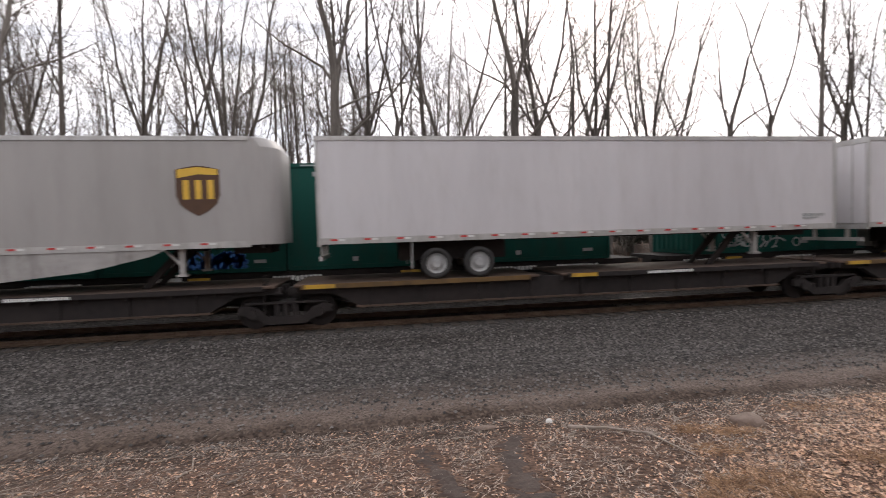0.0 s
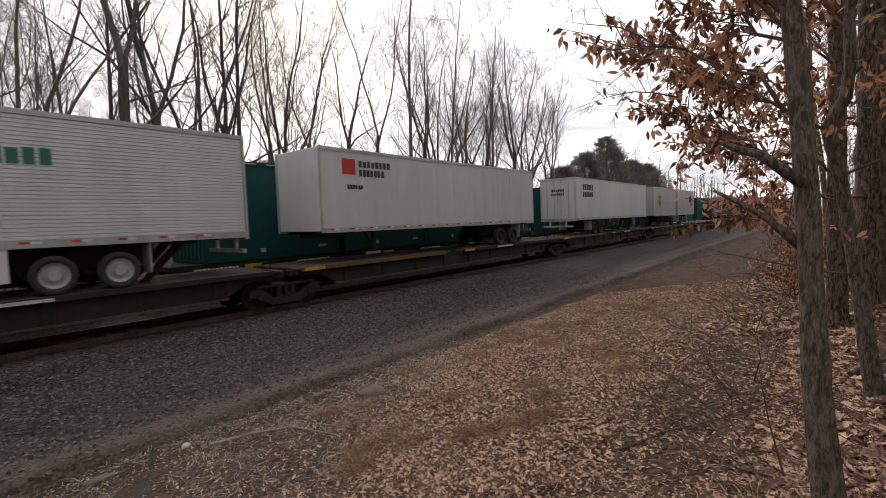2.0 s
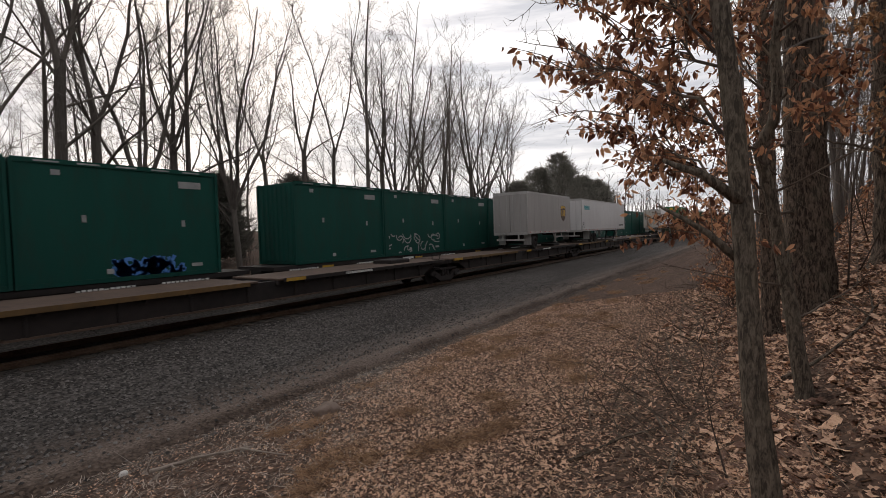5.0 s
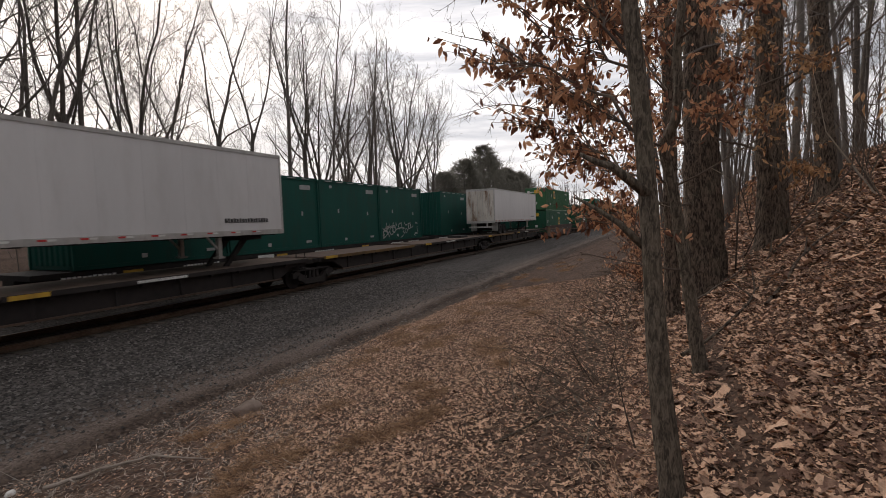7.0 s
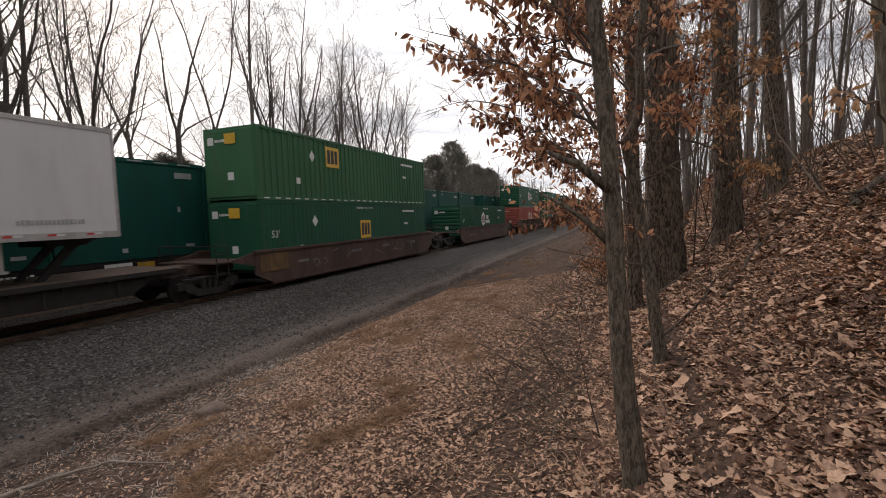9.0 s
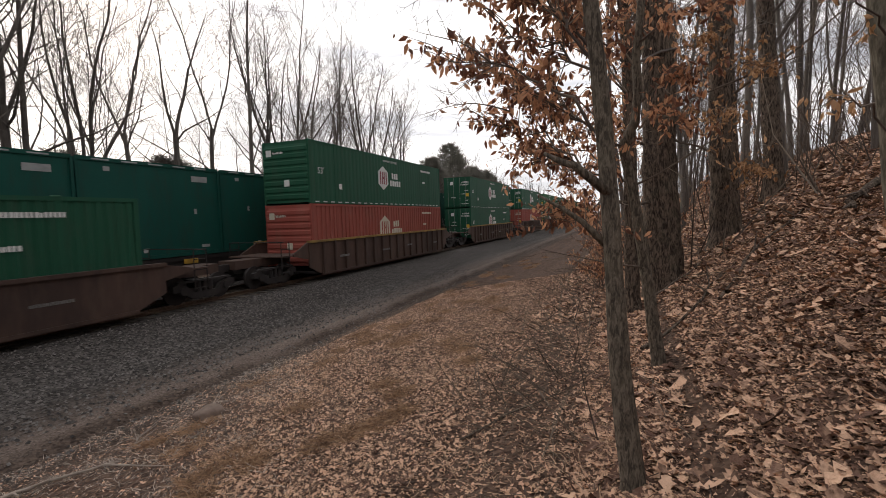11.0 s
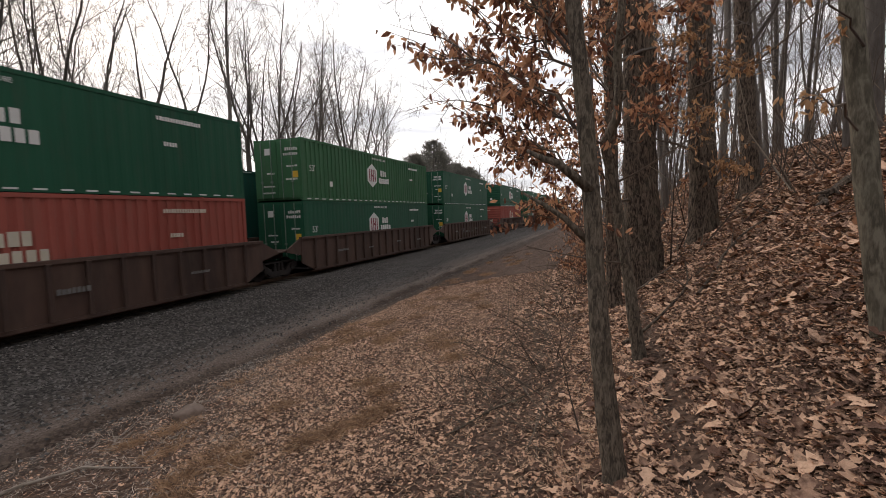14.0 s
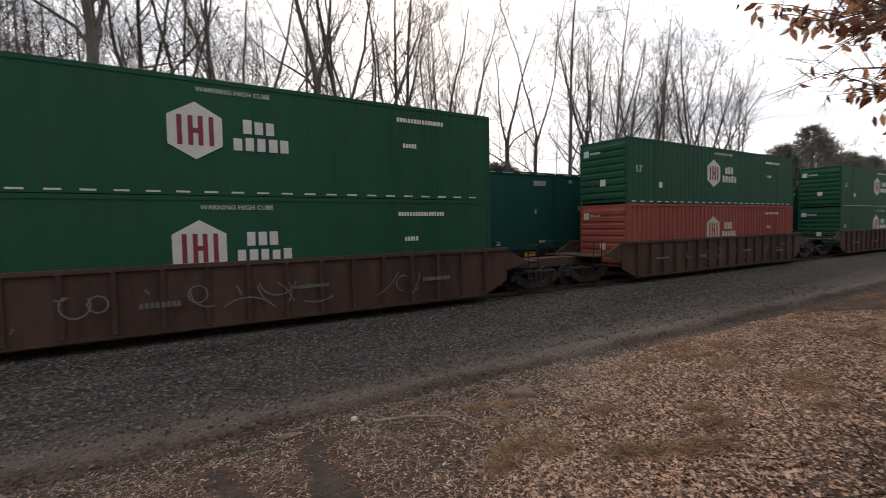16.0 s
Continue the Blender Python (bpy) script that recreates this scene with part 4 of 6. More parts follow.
f = trailer(35.45, 16.15, WHITE_CLEAN, "ribbed white refrigerated trailer with green lettering stripe", rear_left=False, skirt=True, corrugated=True, reefer=True, axle_from_rear=3.23, white_rims=True)
bm = bmesh.new()
outer = [(1.95 + 1.05 * math.cos(k * math.tau / 32), 2.86 + .58 * math.sin(k * math.tau / 32)) for k in range(32)]
inner = [(1.95 + .94 * math.cos(k * math.tau / 32), 2.86 + .47 * math.sin(k * math.tau / 32)) for k in range(32)]
vo, vi = [bm.verts.new((x, -1.302, z)) for x, z in outer], [bm.verts.new((x, -1.302, z)) for x, z in inner]
for k in range(32):
    bm.faces.new((vo[k], vo[(k + 1) % 32], vi[(k + 1) % 32], vi[k]))
for k in range(3):
    x, z = 1.4 + k * .4, 3.12 - k * .1
    bm.faces.new([bm.verts.new((q, -1.304, r)) for q, r in ((x, z), (x + .26, z), (x + .14, z - .4), (x - .12, z - .4))])
part("emblem_oval", bm, DECAL_GREEN, f, "green oval emblem")
text_panel(f, 3.38, 3.23, 8.46, ((.36, 1),), DECAL_GREEN, y=-1.303, seed=8)
bm = bmesh.new()
bm.faces.new([bm.verts.new((x, -1.3005, z)) for x, z in ((.1, 1.16), (3.1, 1.16), (5.4, 1.55), (8.5, 1.92), (8.5, 2.02), (.1, 2.02))])
part("green_stripe", bm, DECAL_GREEN, f, "dark green tapering stripe")
text_panel(f, .9, 1.78, 1.85, ((.15, 1),), DECAL_WHITE, y=-1.304, seed=9)
shared("number", NUMBER_53, f, pose(.3, -1.304, 1.2))
g = trailer(54.25, 14.75, WHITE_PANEL, "white box trailer with red and black lettering", rear_left=False, axle_from_rear=2.2)
text_panel(g, 1.72, 3.6, 1.6, ((.24, 1), (.24, .8)), DECAL_BLACK, seed=4)
text_panel(g, 1.15, 2.7, .75, ((.16, 1),), DECAL_BLACK, seed=5)
bm = bmesh.new()
box(bm, .95, 1.55, -1.306, -1.3, 3.0, 3.55)
part("emblem_field", bm, DECAL_RED, g, "red emblem block")
m = trailer(75.05, 16.15, WHITE_PANEL, "white box trailer with black block lettering", axle_from_rear=3.5)
text_panel(m, 1.25, 3.62, 1.95, ((.42, 1), (.36, .96)), DECAL_BLACK, seed=6)
bm = bmesh.new()
rng = random.Random(4)
end_bars(bm, -.5, 2.95, 1.0, .2, -.075, rng)
end_bars(bm, -.5, 2.68, 1.0, .18, -.075, rng)
part("door_marking", bm, DECAL_BLACK, m)
p1 = trailer(94.0, 8.6, GREY_PANEL, "short silver-grey trailer with a brown shield", rear_left=False, axle_from_rear=1.3, single=True)
shield(p1, 2.07, 2.6, 1.0, 1.25)
p2 = trailer(103.6, 8.6, GREY_PANEL, "short silver-grey trailer with a brown shield", axle_from_rear=1.3, single=True)
shield(p2, 6.95, 2.6, 1.1, 1.25)
p3 = trailer(141.4, 8.7, GREY_PANEL, "short silver-grey trailer with a brown shield", axle_from_rear=1.3, single=True)
shield(p3, 7.1, 2.5, 1.1, 1.25)
pr = trailer(153.35, 16.2, WHITE_CLEAN, "white box trailer with a small teal emblem", axle_from_rear=3.0)
text_panel(pr, .85, 3.4, 1.6, ((.3, 1), (.05, 1)), DECAL_TEAL, seed=7)
text_panel(pr, 13.6, 1.6, 1.9, ((.15, 1),), DECAL_BLACK, seed=3)
bm = bmesh.new()
scrawl(bm, .15, .9, 1.2, 1.8, -1.3, random.Random(2), 9, .06)
part("scuff_marks", bm, DECAL_BLACK, pr)
ct = trailer(194.7, 14.65, WHITE_CLEAN, "white box trailer with rust-streaked rear doors", rear_door=OLD_DOOR, axle_from_rear=1.6)
text_panel(ct, 12.3, 1.5, 1.5, ((.12, 1),), DECAL_GREY, seed=12)

BOGIES_AT = (-20.0, -2.4, 14.7, 33.6, 52.9, 72.5, 92.4, 112.4, 131.3, 151.8, 171.4, 192.4, 211.6)
for k, (u0, u1) in enumerate(zip(BOGIES_AT, BOGIES_AT[1:])):
    empty = u0 in (112.4, 171.4, 131.3)
    spine_car(u0, u1 - u0, "empty dark spine car with a worn wheel deck" if empty else "dark spine car with yellow-edged wheel decks under a trailer", first=empty, decks=(0.0, 1.0))

E_Z, U_Z = .5, 3.4
stack = "stacked %s container riding in a stack car"
container(214.75, E_Z, GREEN_BOX, "green container with a yellow square emblem", doors=False, emblem="square", ribs=.008, seed=3, letters=True)
container(214.75, U_Z, GREEN_LIGHT, "faded ribbed green container with a yellow emblem", doors=False, emblem="square", ribs=.04, pitch=.36, seed=4, letters=False)
container(238.45, E_Z, GREEN_BOX, "single green container with a pale hexagon emblem", doors=False, seed=5)
STACKS = ((262.7, RED_BOX, GREEN_BOX, False), (286.65, GREEN_BOX, GREEN_BOX, True), (310.4, RED_BOX, GREEN_BOX, True), (330.25, GREEN_BOX, GREEN_LIGHT, True),
          (350.4, GREEN_BOX, GREEN_BOX, True), (374.05, RED_BOX, GREEN_BOX, False), (397.7, GREEN_BOX, GREEN_BOX, False), (421.5, RED_BOX, GREEN_BOX, True), (445.2, GREEN_BOX, GREEN_BOX, True), (469.0, GREEN_BOX, GREEN_LIGHT, True))
PALE_MARK = material("cream_marking", (.5, .45, .36), (.62, .56, .46), 5, .6)
for k, (u, low, up, doors) in enumerate(STACKS):
    red = low is RED_BOX
    container(u, E_Z, low, "faded red ribbed container with a cream emblem" if red else "green container with a pale hexagon emblem", doors=doors, ribs=.04 if red else .006, pitch=.34, marks=PALE_MARK if red else DECAL_WHITE, letters=not red, seed=10 + k, dash=False)
    container(u, U_Z, up, "faded ribbed green container with a pale hexagon emblem" if up is GREEN_LIGHT else "upper green container with a pale hexagon emblem", doors=doors, ribs=.045 if up is GREEN_LIGHT else .006, pitch=.36, seed=30 + k)
well_car(214.75, 16.15, "rust-brown stack car with faded yellow end panels", ribs=False, edge=STEEL_BROWN)
well_car(238.45, 16.15, "rust-brown stack car with smooth sides", ribs=False, edge=STEEL_BROWN)
for u, gap in ((262.7, (3.2, 3.2)), (286.65, (3.2, 3.2)), (310.4, (3.2, 1.3)), (330.25, (1.3, 1.4)), (350.4, (1.4, 3.2)), (374.05, (3.2, 3.2)), (397.7, (3.2, 3.2)), (421.5, (3.2, 3.2)), (445.2, (3.2, 3.2)), (469.0, (3.2, 3.2))):
    well_car(u, 16.15, "rust-brown ribbed stack car with a scuffed yellow top edge" if u < 300 else "rust-brown ribbed stack car", edge=MID_YELLOW if u < 300 else STEEL_BROWN, gap=gap, top=1.72)

painted = [o for o, u, *_ in MOVERS if o.name.startswith("well_car") and u in (350.4, 214.75, 374.05)]
for k, car in enumerate(painted):
    bm = bmesh.new()
    scrawl(bm, 2.5, 14.5, .45, 1.2, -1.505 if k == 0 else -1.6, random.Random(90 + k), 22, .04)
    tagged(part("graffiti", bm, SPRAY, car, "faded sprayed graffiti"), kind="stuff")
bm = bmesh.new()
box(bm, -.3, 1.3, -1.512, -1.494, .6, 1.3)
part("yellow_panel", bm, WORN_YELLOW, painted[0], "faded yellow end panel")

# ---- the far train ----
rng = random.Random(11)
for k in range(-4, 12):
    start = 96.3 + 27.85 * k
    flat_car(start - 1.4)
    for j in range(4):
        tags = 0
        if (k, j) in ((0, 1), (1, 3), (3, 0), (4, 3), (-3, 0), (-2, 3), (-1, 2)):
            tags = 1
        if (k, j) in ((-4, 1), (-1, 3)):
            tags = 2
        waste_container(start + 6.09 * j, tags, k * 4 + j + 50)


# ---- trees ----
def grow(bm, base, direction, length, radius, rng, depth, sides, spread=.6, up=.25, bend=.18, twigs=True):
    """A limb that wanders, tapers and forks."""
    steps = {0: 2, 1: 3, 2: 5}.get(depth, 9)
    p, d = Vector(base), Vector(direction).normalized()
    points, radii, dirs = [p.copy()], [radius], [d.copy()]
    for k in range(steps):
        d = (d + Vector((rng.gauss(0, bend), rng.gauss(0, bend), rng.gauss(0, bend) + up * .22))).normalized()
        p = p + d * (length / steps)
        points.append(p.copy())
        radii.append(radius * (1 - .78 * (k + 1) / steps))
        dirs.append(d.copy())
    tube(bm, points, radii, sides, cap=False)
    return points, radii, dirs


def branch_out(bm, run, rng, depth, start, count, ratio, spread, up, min_r=.012, forks=(7, 6)):
    points, radii, dirs = run
    n = len(points) - 1
    total = sum((points[i + 1] - points[i]).length for i in range(n))
    for c in range(count):
        s = start + (1 - start) * (c + rng.random()) / count
        i = min(int(s * n), n - 1)
        k = s * n - i
        p = points[i].lerp(points[i + 1], k)
        r = radii[i] * (1 - k) + radii[i + 1] * k
        side = dirs[i].orthogonal().normalized()
        side.rotate(Matrix.Rotation(rng.uniform(0, math.tau), 3, dirs[i]))
        lean = spread * rng.uniform(.7, 1.2)
        d = dirs[i] * (1 - lean) + side * lean + Vector((0, 0, up))
        child = grow(bm, p, d, total * ratio * rng.uniform(.55, 1.2) * (1.2 - .6 * s), max(r * rng.uniform(.26, .46), min_r), rng, depth, 5 if depth > 1 else (4 if depth == 1 else 3), bend=.13 + .03 * (2 - depth), up=up * 1.6)
        if depth > 0:
            branch_out(bm, child, rng, depth - 1, .15, forks[2 - depth], .5, min(.75, spread + .05), up * .75, min_r * .62, forks)


def bare_tree_meshes(seed, h, r, fork=.35, leaders=3, open_out=.3, forks=(7, 6), low=3):
    """A trunk that divides into steep leaders, which carry rising branches and fine twigs; leaders=1 keeps one straight stem."""
    rng = random.Random(seed)
    bm, crown = bmesh.new(), bmesh.new()
    whole = leaders < 2
    stem = h if whole else h * fork
    p, d, points, radii = Vector((0, 0, -.5)), Vector((rng.gauss(0, .03), rng.gauss(0, .03), 1)).normalized(), [], []
    steps = 12 if whole else 7
    for k in range(steps + 1):
        points.append(p.copy())
        flare = .35 * max(0, 1 - k * stem / steps / 1.5)
        radii.append(r * (1 + flare) * (1 - (.85 if whole else .22) * k / steps))
        d = (d + Vector((rng.gauss(0, .035), rng.gauss(0, .035), .12))).normalized()
        p = p + d * ((stem + .5) / steps)
    tube(bm, points, radii, 9, cap=False)
    dirs = [(points[min(i + 1, steps)] - points[max(i - 1, 0)]).normalized() for i in range(steps + 1)]
    run = (points, radii, dirs)
    if whole:
        branch_out(crown, run, rng, 2, fork, 17, .3, .56, .24, .02, forks)
    else:
        turn = rng.uniform(0, math.tau)
        for k in range(leaders):
            a = turn + k * math.tau / leaders + rng.gauss(0, .35)
            lean = open_out * rng.uniform(.6, 1.3)
            child = grow(crown, points[-1] - dirs[-1] * rng.uniform(0, h * .05), (math.cos(a) * lean, math.sin(a) * lean, 1), h * (1 - fork) * rng.uniform(.8, 1.05), r * rng.uniform(.42, .6), rng, 3, 7, bend=.09, up=.4)
            branch_out(crown, child, rng, 2, .1, 12 if leaders < 4 else 9, .44, .54, .22, .02, forks)
        branch_out(crown, run, rng, 2, .5, low, .85, .64, .18, .02, forks)
    return mesh_of(bm, BARK, "trunk", True), mesh_of(crown, BARK, "crown", True)


TREE_KINDS = [bare_tree_meshes(20 + k, *args) for k, args in enumerate(((21, .25, .42, 3, .3, (7, 5)), (22, .2, .3, 1, .3, (7, 5)), (20, .22, .26, 5, .36, (7, 5)), (23, .27, .48, 2, .3, (7, 5)), (18, .12, .3, 1, .3, (7, 6)), (16, .085, .2, 1, .3, (6, 5)), (21, .17, .42, 2, .26, (7, 6))))]


def bare_tree(kind, x, y, scale=1.0, turn=0.0, label="tall leafless tree standing behind the railway", lean=0.0):
    root = new("bare_tree")
    root.matrix_basis = Matrix.Translation((x, y, height(x, y))) @ Matrix.Rotation(radians(turn), 4, "Z") @ Matrix.Rotation(radians(lean), 4, "X") @ Matrix.Scale(scale, 4)
    tagged(root, label, "tree", "leafless trees")
    for name, me in zip(("trunk", "crown"), TREE_KINDS[kind]):
        shared(name, me, root, Matrix())
    return root


# the row behind the tracks: bearing from the square of the track, distance behind it, kind, size
rng = random.Random(77)
ROW = ((-34, 27, 3, 1), (-30, 30, 1, 1), (-27, 34, 4, 1), (-23, 29, 0, .95), (-19.5, 33, 6, 1), (-14.5, 28, 2, 1), (-11.6, 32, 4, 1.1), (-5, 25, 3, 1.05), (-3.3, 27, 1, 1), (-.7, 30, 0, 1), (2.6, 27, 6, 1),
       (4.6, 31, 4, 1.1), (7.4, 29, 1, 1), (9.4, 27, 2, .95), (13, 33, 5, 1.1), (16.5, 26, 3, 1), (19.5, 27, 0, 1), (23.9, 27, 2, .95), (26, 27.5, 0, .95), (28.1, 27, 1, .95), (32.8, 27, 2, .9), (36.1, 28, 6, .92),
       (40.2, 27, 3, .78), (43.2, 29, 6, .88), (47.3, 27, 1, .9), (49.3, 30, 0, .85), (51.5, 27, 4, 1.05), (54.3, 31, 2, .9), (57, 28, 1, .85), (59.5, 28, 0, .9), (61.5, 31, 2, .85), (63.6, 30, 6, .85), (50.4, 28, 2, .82), (55.6, 28.5, 2, .84), (60.5, 28, 2, .82), (64, 29, 0, .78))
for az, y, kind, size in ROW:
    size *= 1.2 if az > 43 else 1.0
    bare_tree(kind, y * math.tan(radians(az)), y, size, rng.uniform(0, 360), lean=rng.uniform(-2, 2))
for k in range(95):
    y = rng.uniform(31, 62)
    az = rng.uniform(-38, 60) if k % 3 else rng.uniform(-38, 25)
    bare_tree(rng.choice((4, 5, 5, 6, 1)), y * math.tan(radians(az)), y, rng.uniform(.7, .95), rng.uniform(0, 360), "slender leafless tree deeper in the wood", rng.uniform(-4, 4))
for k in range(46):
    y = rng.uniform(29, 66)
    bare_tree(rng.choice((0, 1, 4, 5, 6)), y * math.tan(radians(rng.uniform(-46, 2))), y, rng.uniform(.8, 1.05), rng.uniform(0, 360), "slender leafless tree deeper in the wood", rng.uniform(-4, 4))
# the wooded bank on the near side
for k in range(125):
    x, y = 10 + 62 * rng.random() ** 1.2, -rng.uniform(3.5, 34)
    if y > -.28 * x + 1 and y > -4:
        continue
    bare_tree(rng.choice((4, 5, 5, 4, 6, 1)), x, y, rng.uniform(.75, 1.05), rng.uniform(0, 360), "leafless tree on the leaf-covered bank", rng.uniform(-4, 4))


# the edge of that wood, close along the line
for k in range(46):
    x = 15 + 60 * rng.random() ** 1.3
    y = rng.uniform(-.13 * x - 1.2, .3)
    bare_tree(rng.choice((5, 5, 4)), x, y, rng.uniform(.45, .85), rng.uniform(0, 360), "slender leafless tree at the edge of the bank", rng.uniform(-5, 5))


def needle_tree(x, y, h, spread, seed):
    rng = random.Random(seed)
    root = new("evergreen_tree")
    root.location = (x, y, height(x, y))
    tagged(root, "dark bushy evergreen tree at the end of the cutting", "tree", "evergreens")
    bm = bmesh.new()
    tube(bm, [(0, 0, -.5), (0, 0, h * .5), (.2, 0, h * .9)], [.3, .2, .05], 8)
    part("trunk", bm, BARK, root)
    bm = bmesh.new()
    for k in range(420):
        f = (k + rng.random()) / 420
        z0, a = h * (.06 + .9 * f), rng.uniform(0, math.tau)
        reach = spread * (1 - f ** 1.6) ** .7 * rng.uniform(.72, 1.1) + .35
        out = Vector((math.cos(a), math.sin(a), rng.uniform(.15, .55)))
        for _ in range(9):
            c = Vector((0, 0, z0)) + out * reach * rng.uniform(.3, 1) + Vector((rng.gauss(0, .25), rng.gauss(0, .25), rng.gauss(0, .2)))
            for _ in range(7):
                d = (out + Vector((rng.gauss(0, .6), rng.gauss(0, .6), rng.gauss(.5, .5)))).normalized() * rng.uniform(.35, .95)
                s = d.orthogonal().normalized() * .03
                bm.faces.new([bm.verts.new(q) for q in (c + s, c - s, c + d)])
    part("crown", bm, NEEDLE, root)


for x, y, h, s, k in ((82, 29.5, 15.5, 5.2, 1), (76, 31, 12.0, 4.4, 8), (89, 31, 14.0, 5.2, 2), (97, 30, 12.5, 5.0, 3), (106, 30, 12.5, 5.0, 4), (118, 32, 12, 5, 5), (70, 32, 9, 4.2, 9), (24.5, 30, 6.5, 2.0, 6), (17.5, 30, 6.0, 1.9, 7)):
    needle_tree(x, y, h, s, k)


def wood_edge():
    """The far wood along both sides of the line, where it closes in."""
    rng = random.Random(8)
    bm = bmesh.new()
    for _ in range(260):
        x = rng.uniform(95, 320)
        y = rng.choice((rng.uniform(27, 60), -rng.uniform(2, 40)))
        z = height(x, y)
        h = rng.uniform(9, 17)
        run = grow(bm, (x, y, z - .5), (rng.gauss(0, .05), rng.gauss(0, .05), 1), h, rng.uniform(.12, .26), rng, 1, 4, bend=.06, up=.5)
        branch_out(bm, run, rng, 1, .3, 6, .35, .5, .4, .04)
    tagged(part("far_wood", bm, BARK), "grey leafless wood closing in along the line", "trees", kind="stuff")


wood_edge()


def thicket():
    """Leafless undergrowth that closes the far wood near the ground."""
    rng = random.Random(17)
    bm = bmesh.new()
    for _ in range(1500):
        y = rng.uniform(26, 85)
        x = y * math.tan(radians(rng.uniform(-42, 62)))
        run = grow(bm, (x, y, height(x, y) - .2), (rng.gauss(0, .2), rng.gauss(0, .2), 1), rng.uniform(1.5, 6.5), rng.uniform(.012, .035), rng, 0, 3, bend=.12, up=.3)
        branch_out(bm, run, rng, 0, .15, 8, .4, .55, .3, .01)
    tagged(part("far_thicket", bm, BARK), "grey leafless thicket under the far trees", "undergrowth", kind="stuff")


thicket()


def far_house(x, y):
    root = new("house")
    z = height(x, y)
    root.location = (x, y, z)
    tagged(root, "pale two-storey house half hidden behind bare trees", "house")
    top = 6.2 - z
    bm = bmesh.new()
    box(bm, -5, 5, 0, 7, -.3, top)
    part("wall", bm, SIDING, root)
    bm = bmesh.new()
    prism(bm, [(-5.5, top), (5.5, top), (5.5, top + .15), (0, top + 2.4), (-5.5, top + .15)], -.5, 7.5)
    part("roof", bm, SHINGLE, root, "grey shingle roof")
    for k in range(4):
        for zz in (top - 1.9, top - 4.6):
            bm = bmesh.new()
            box(bm, -4.2 + 2.3 * k, -3.1 + 2.3 * k, -.06, .04, zz, zz + 1.4)
            frame_part = part("window", bm, RIM, root)
            bm = bmesh.new()
            box(bm, -4.1 + 2.3 * k, -3.2 + 2.3 * k, -.075, -.062, zz + .1, zz + 1.3)
            part("pane", bm, PANE, frame_part)


SIDING = material("pale_clapboard_siding", (.42, .4, .37), (.56, .54, .5), 4, .7, bump=.2, bump_scale=8)
SHINGLE = material("weathered_roof_shingle", (.2, .19, .18), (.32, .3, .29), 6, .9, bump=.4, bump_scale=12)
PANE = material("dark_window_glass", (.02, .022, .025), (.05, .055, .06), 2, .15)
far_house(30.5, 57)


# ---- trees on the near bank ----
def leaf_shape(bm, p, d, size, rng, width=.45):
    d = d.normalized() * size
    s = d.orthogonal().normalized()
    s.rotate(Matrix.Rotation(rng.uniform(0, math.tau), 3, d.normalized()))
    n = d.cross(s).normalized()
    s = s * size * width
    curl = n * size * rng.uniform(-.25, .25)
    a, b, c, e, f, g = (bm.verts.new(q) for q in (p, p + d * .35 + s * .9 + curl * .4, p + d * .35 - s * .9 + curl * .4, p + d * .72 + s * .62 + curl * .8, p + d * .72 - s * .62 + curl * .8, p + d + curl * 1.6))
    mid = bm.verts.new(p + d * .5 - curl * .3)
    for face in ((a, b, mid), (a, mid, c), (b, e, mid), (c, mid, f), (e, g, mid), (f, mid, g)):
        bm.faces.new(face)


def near_trunk(name, points, radii, mat, label, category="tree", sides=16, rough=.08):
    root = new(name)
    base = Vector(points[0])
    root.location = base
    tagged(root, label, category, "trees on the bank")
    bm = bmesh.new()
    fine, fr = [], []
    for (p, q, r0, r1) in zip(points, points[1:], radii, radii[1:]):
        p, q = Vector(p) - base, Vector(q) - base
        n = max(2, int((q - p).length / .12))
        for k in range(n):
            fine.append(p.lerp(q, k / n))
            fr.append(r0 + (r1 - r0) * k / n)
    fine.append(Vector(points[-1]) - base)
    fr.append(radii[-1])
    tube(bm, fine, fr, sides, cap=False)
    for v in bm.verts:
        k = noise.noise((v.co.x * 9 + base.x, v.co.y * 9, v.co.z * 2.2)) * rough + noise.noise((v.co.x * 26, v.co.y * 26, v.co.z * 6)) * rough * .5
        axis = min(fine, key=lambda c: (c - v.co).length)
        v.co += (v.co - axis) * k * 2
    part("trunk", bm, mat, root, "", True)
    return root


def limb(root, points, radii, mat=BARK_YOUNG, name="limb", sides=8):
    base = root.location
    bm = bmesh.new()
    tube(bm, [Vector(p) - base for p in points], radii, sides)
    part(name, bm, mat, root, "", True)


near = near_trunk("young_tree", [(2.9, -.06, .6), (2.9, -.05, .95), (2.9, .02, 1.66), (2.9, .06, 2.46), (2.9, .1, 3.11), (2.9, .16, 3.74), (2.92, .25, 5.2), (2.95, .3, 8)], (.12, .074, .06, .051, .047, .043, .036, .02), BARK_YOUNG, "slim rough-barked tree trunk rising from the leafy bank")
limb(near, [(2.88, .07, 2.66), (2.79, .25, 2.82), (2.77, .33, 2.85), (2.76, .42, 2.9)], [.032, .021, .018, .011])
limb(near, [(2.9, .09, 2.36), (2.88, .22, 2.5), (2.87, .33, 2.58), (2.86, .46, 2.66)], [.022, .017, .013, .007])
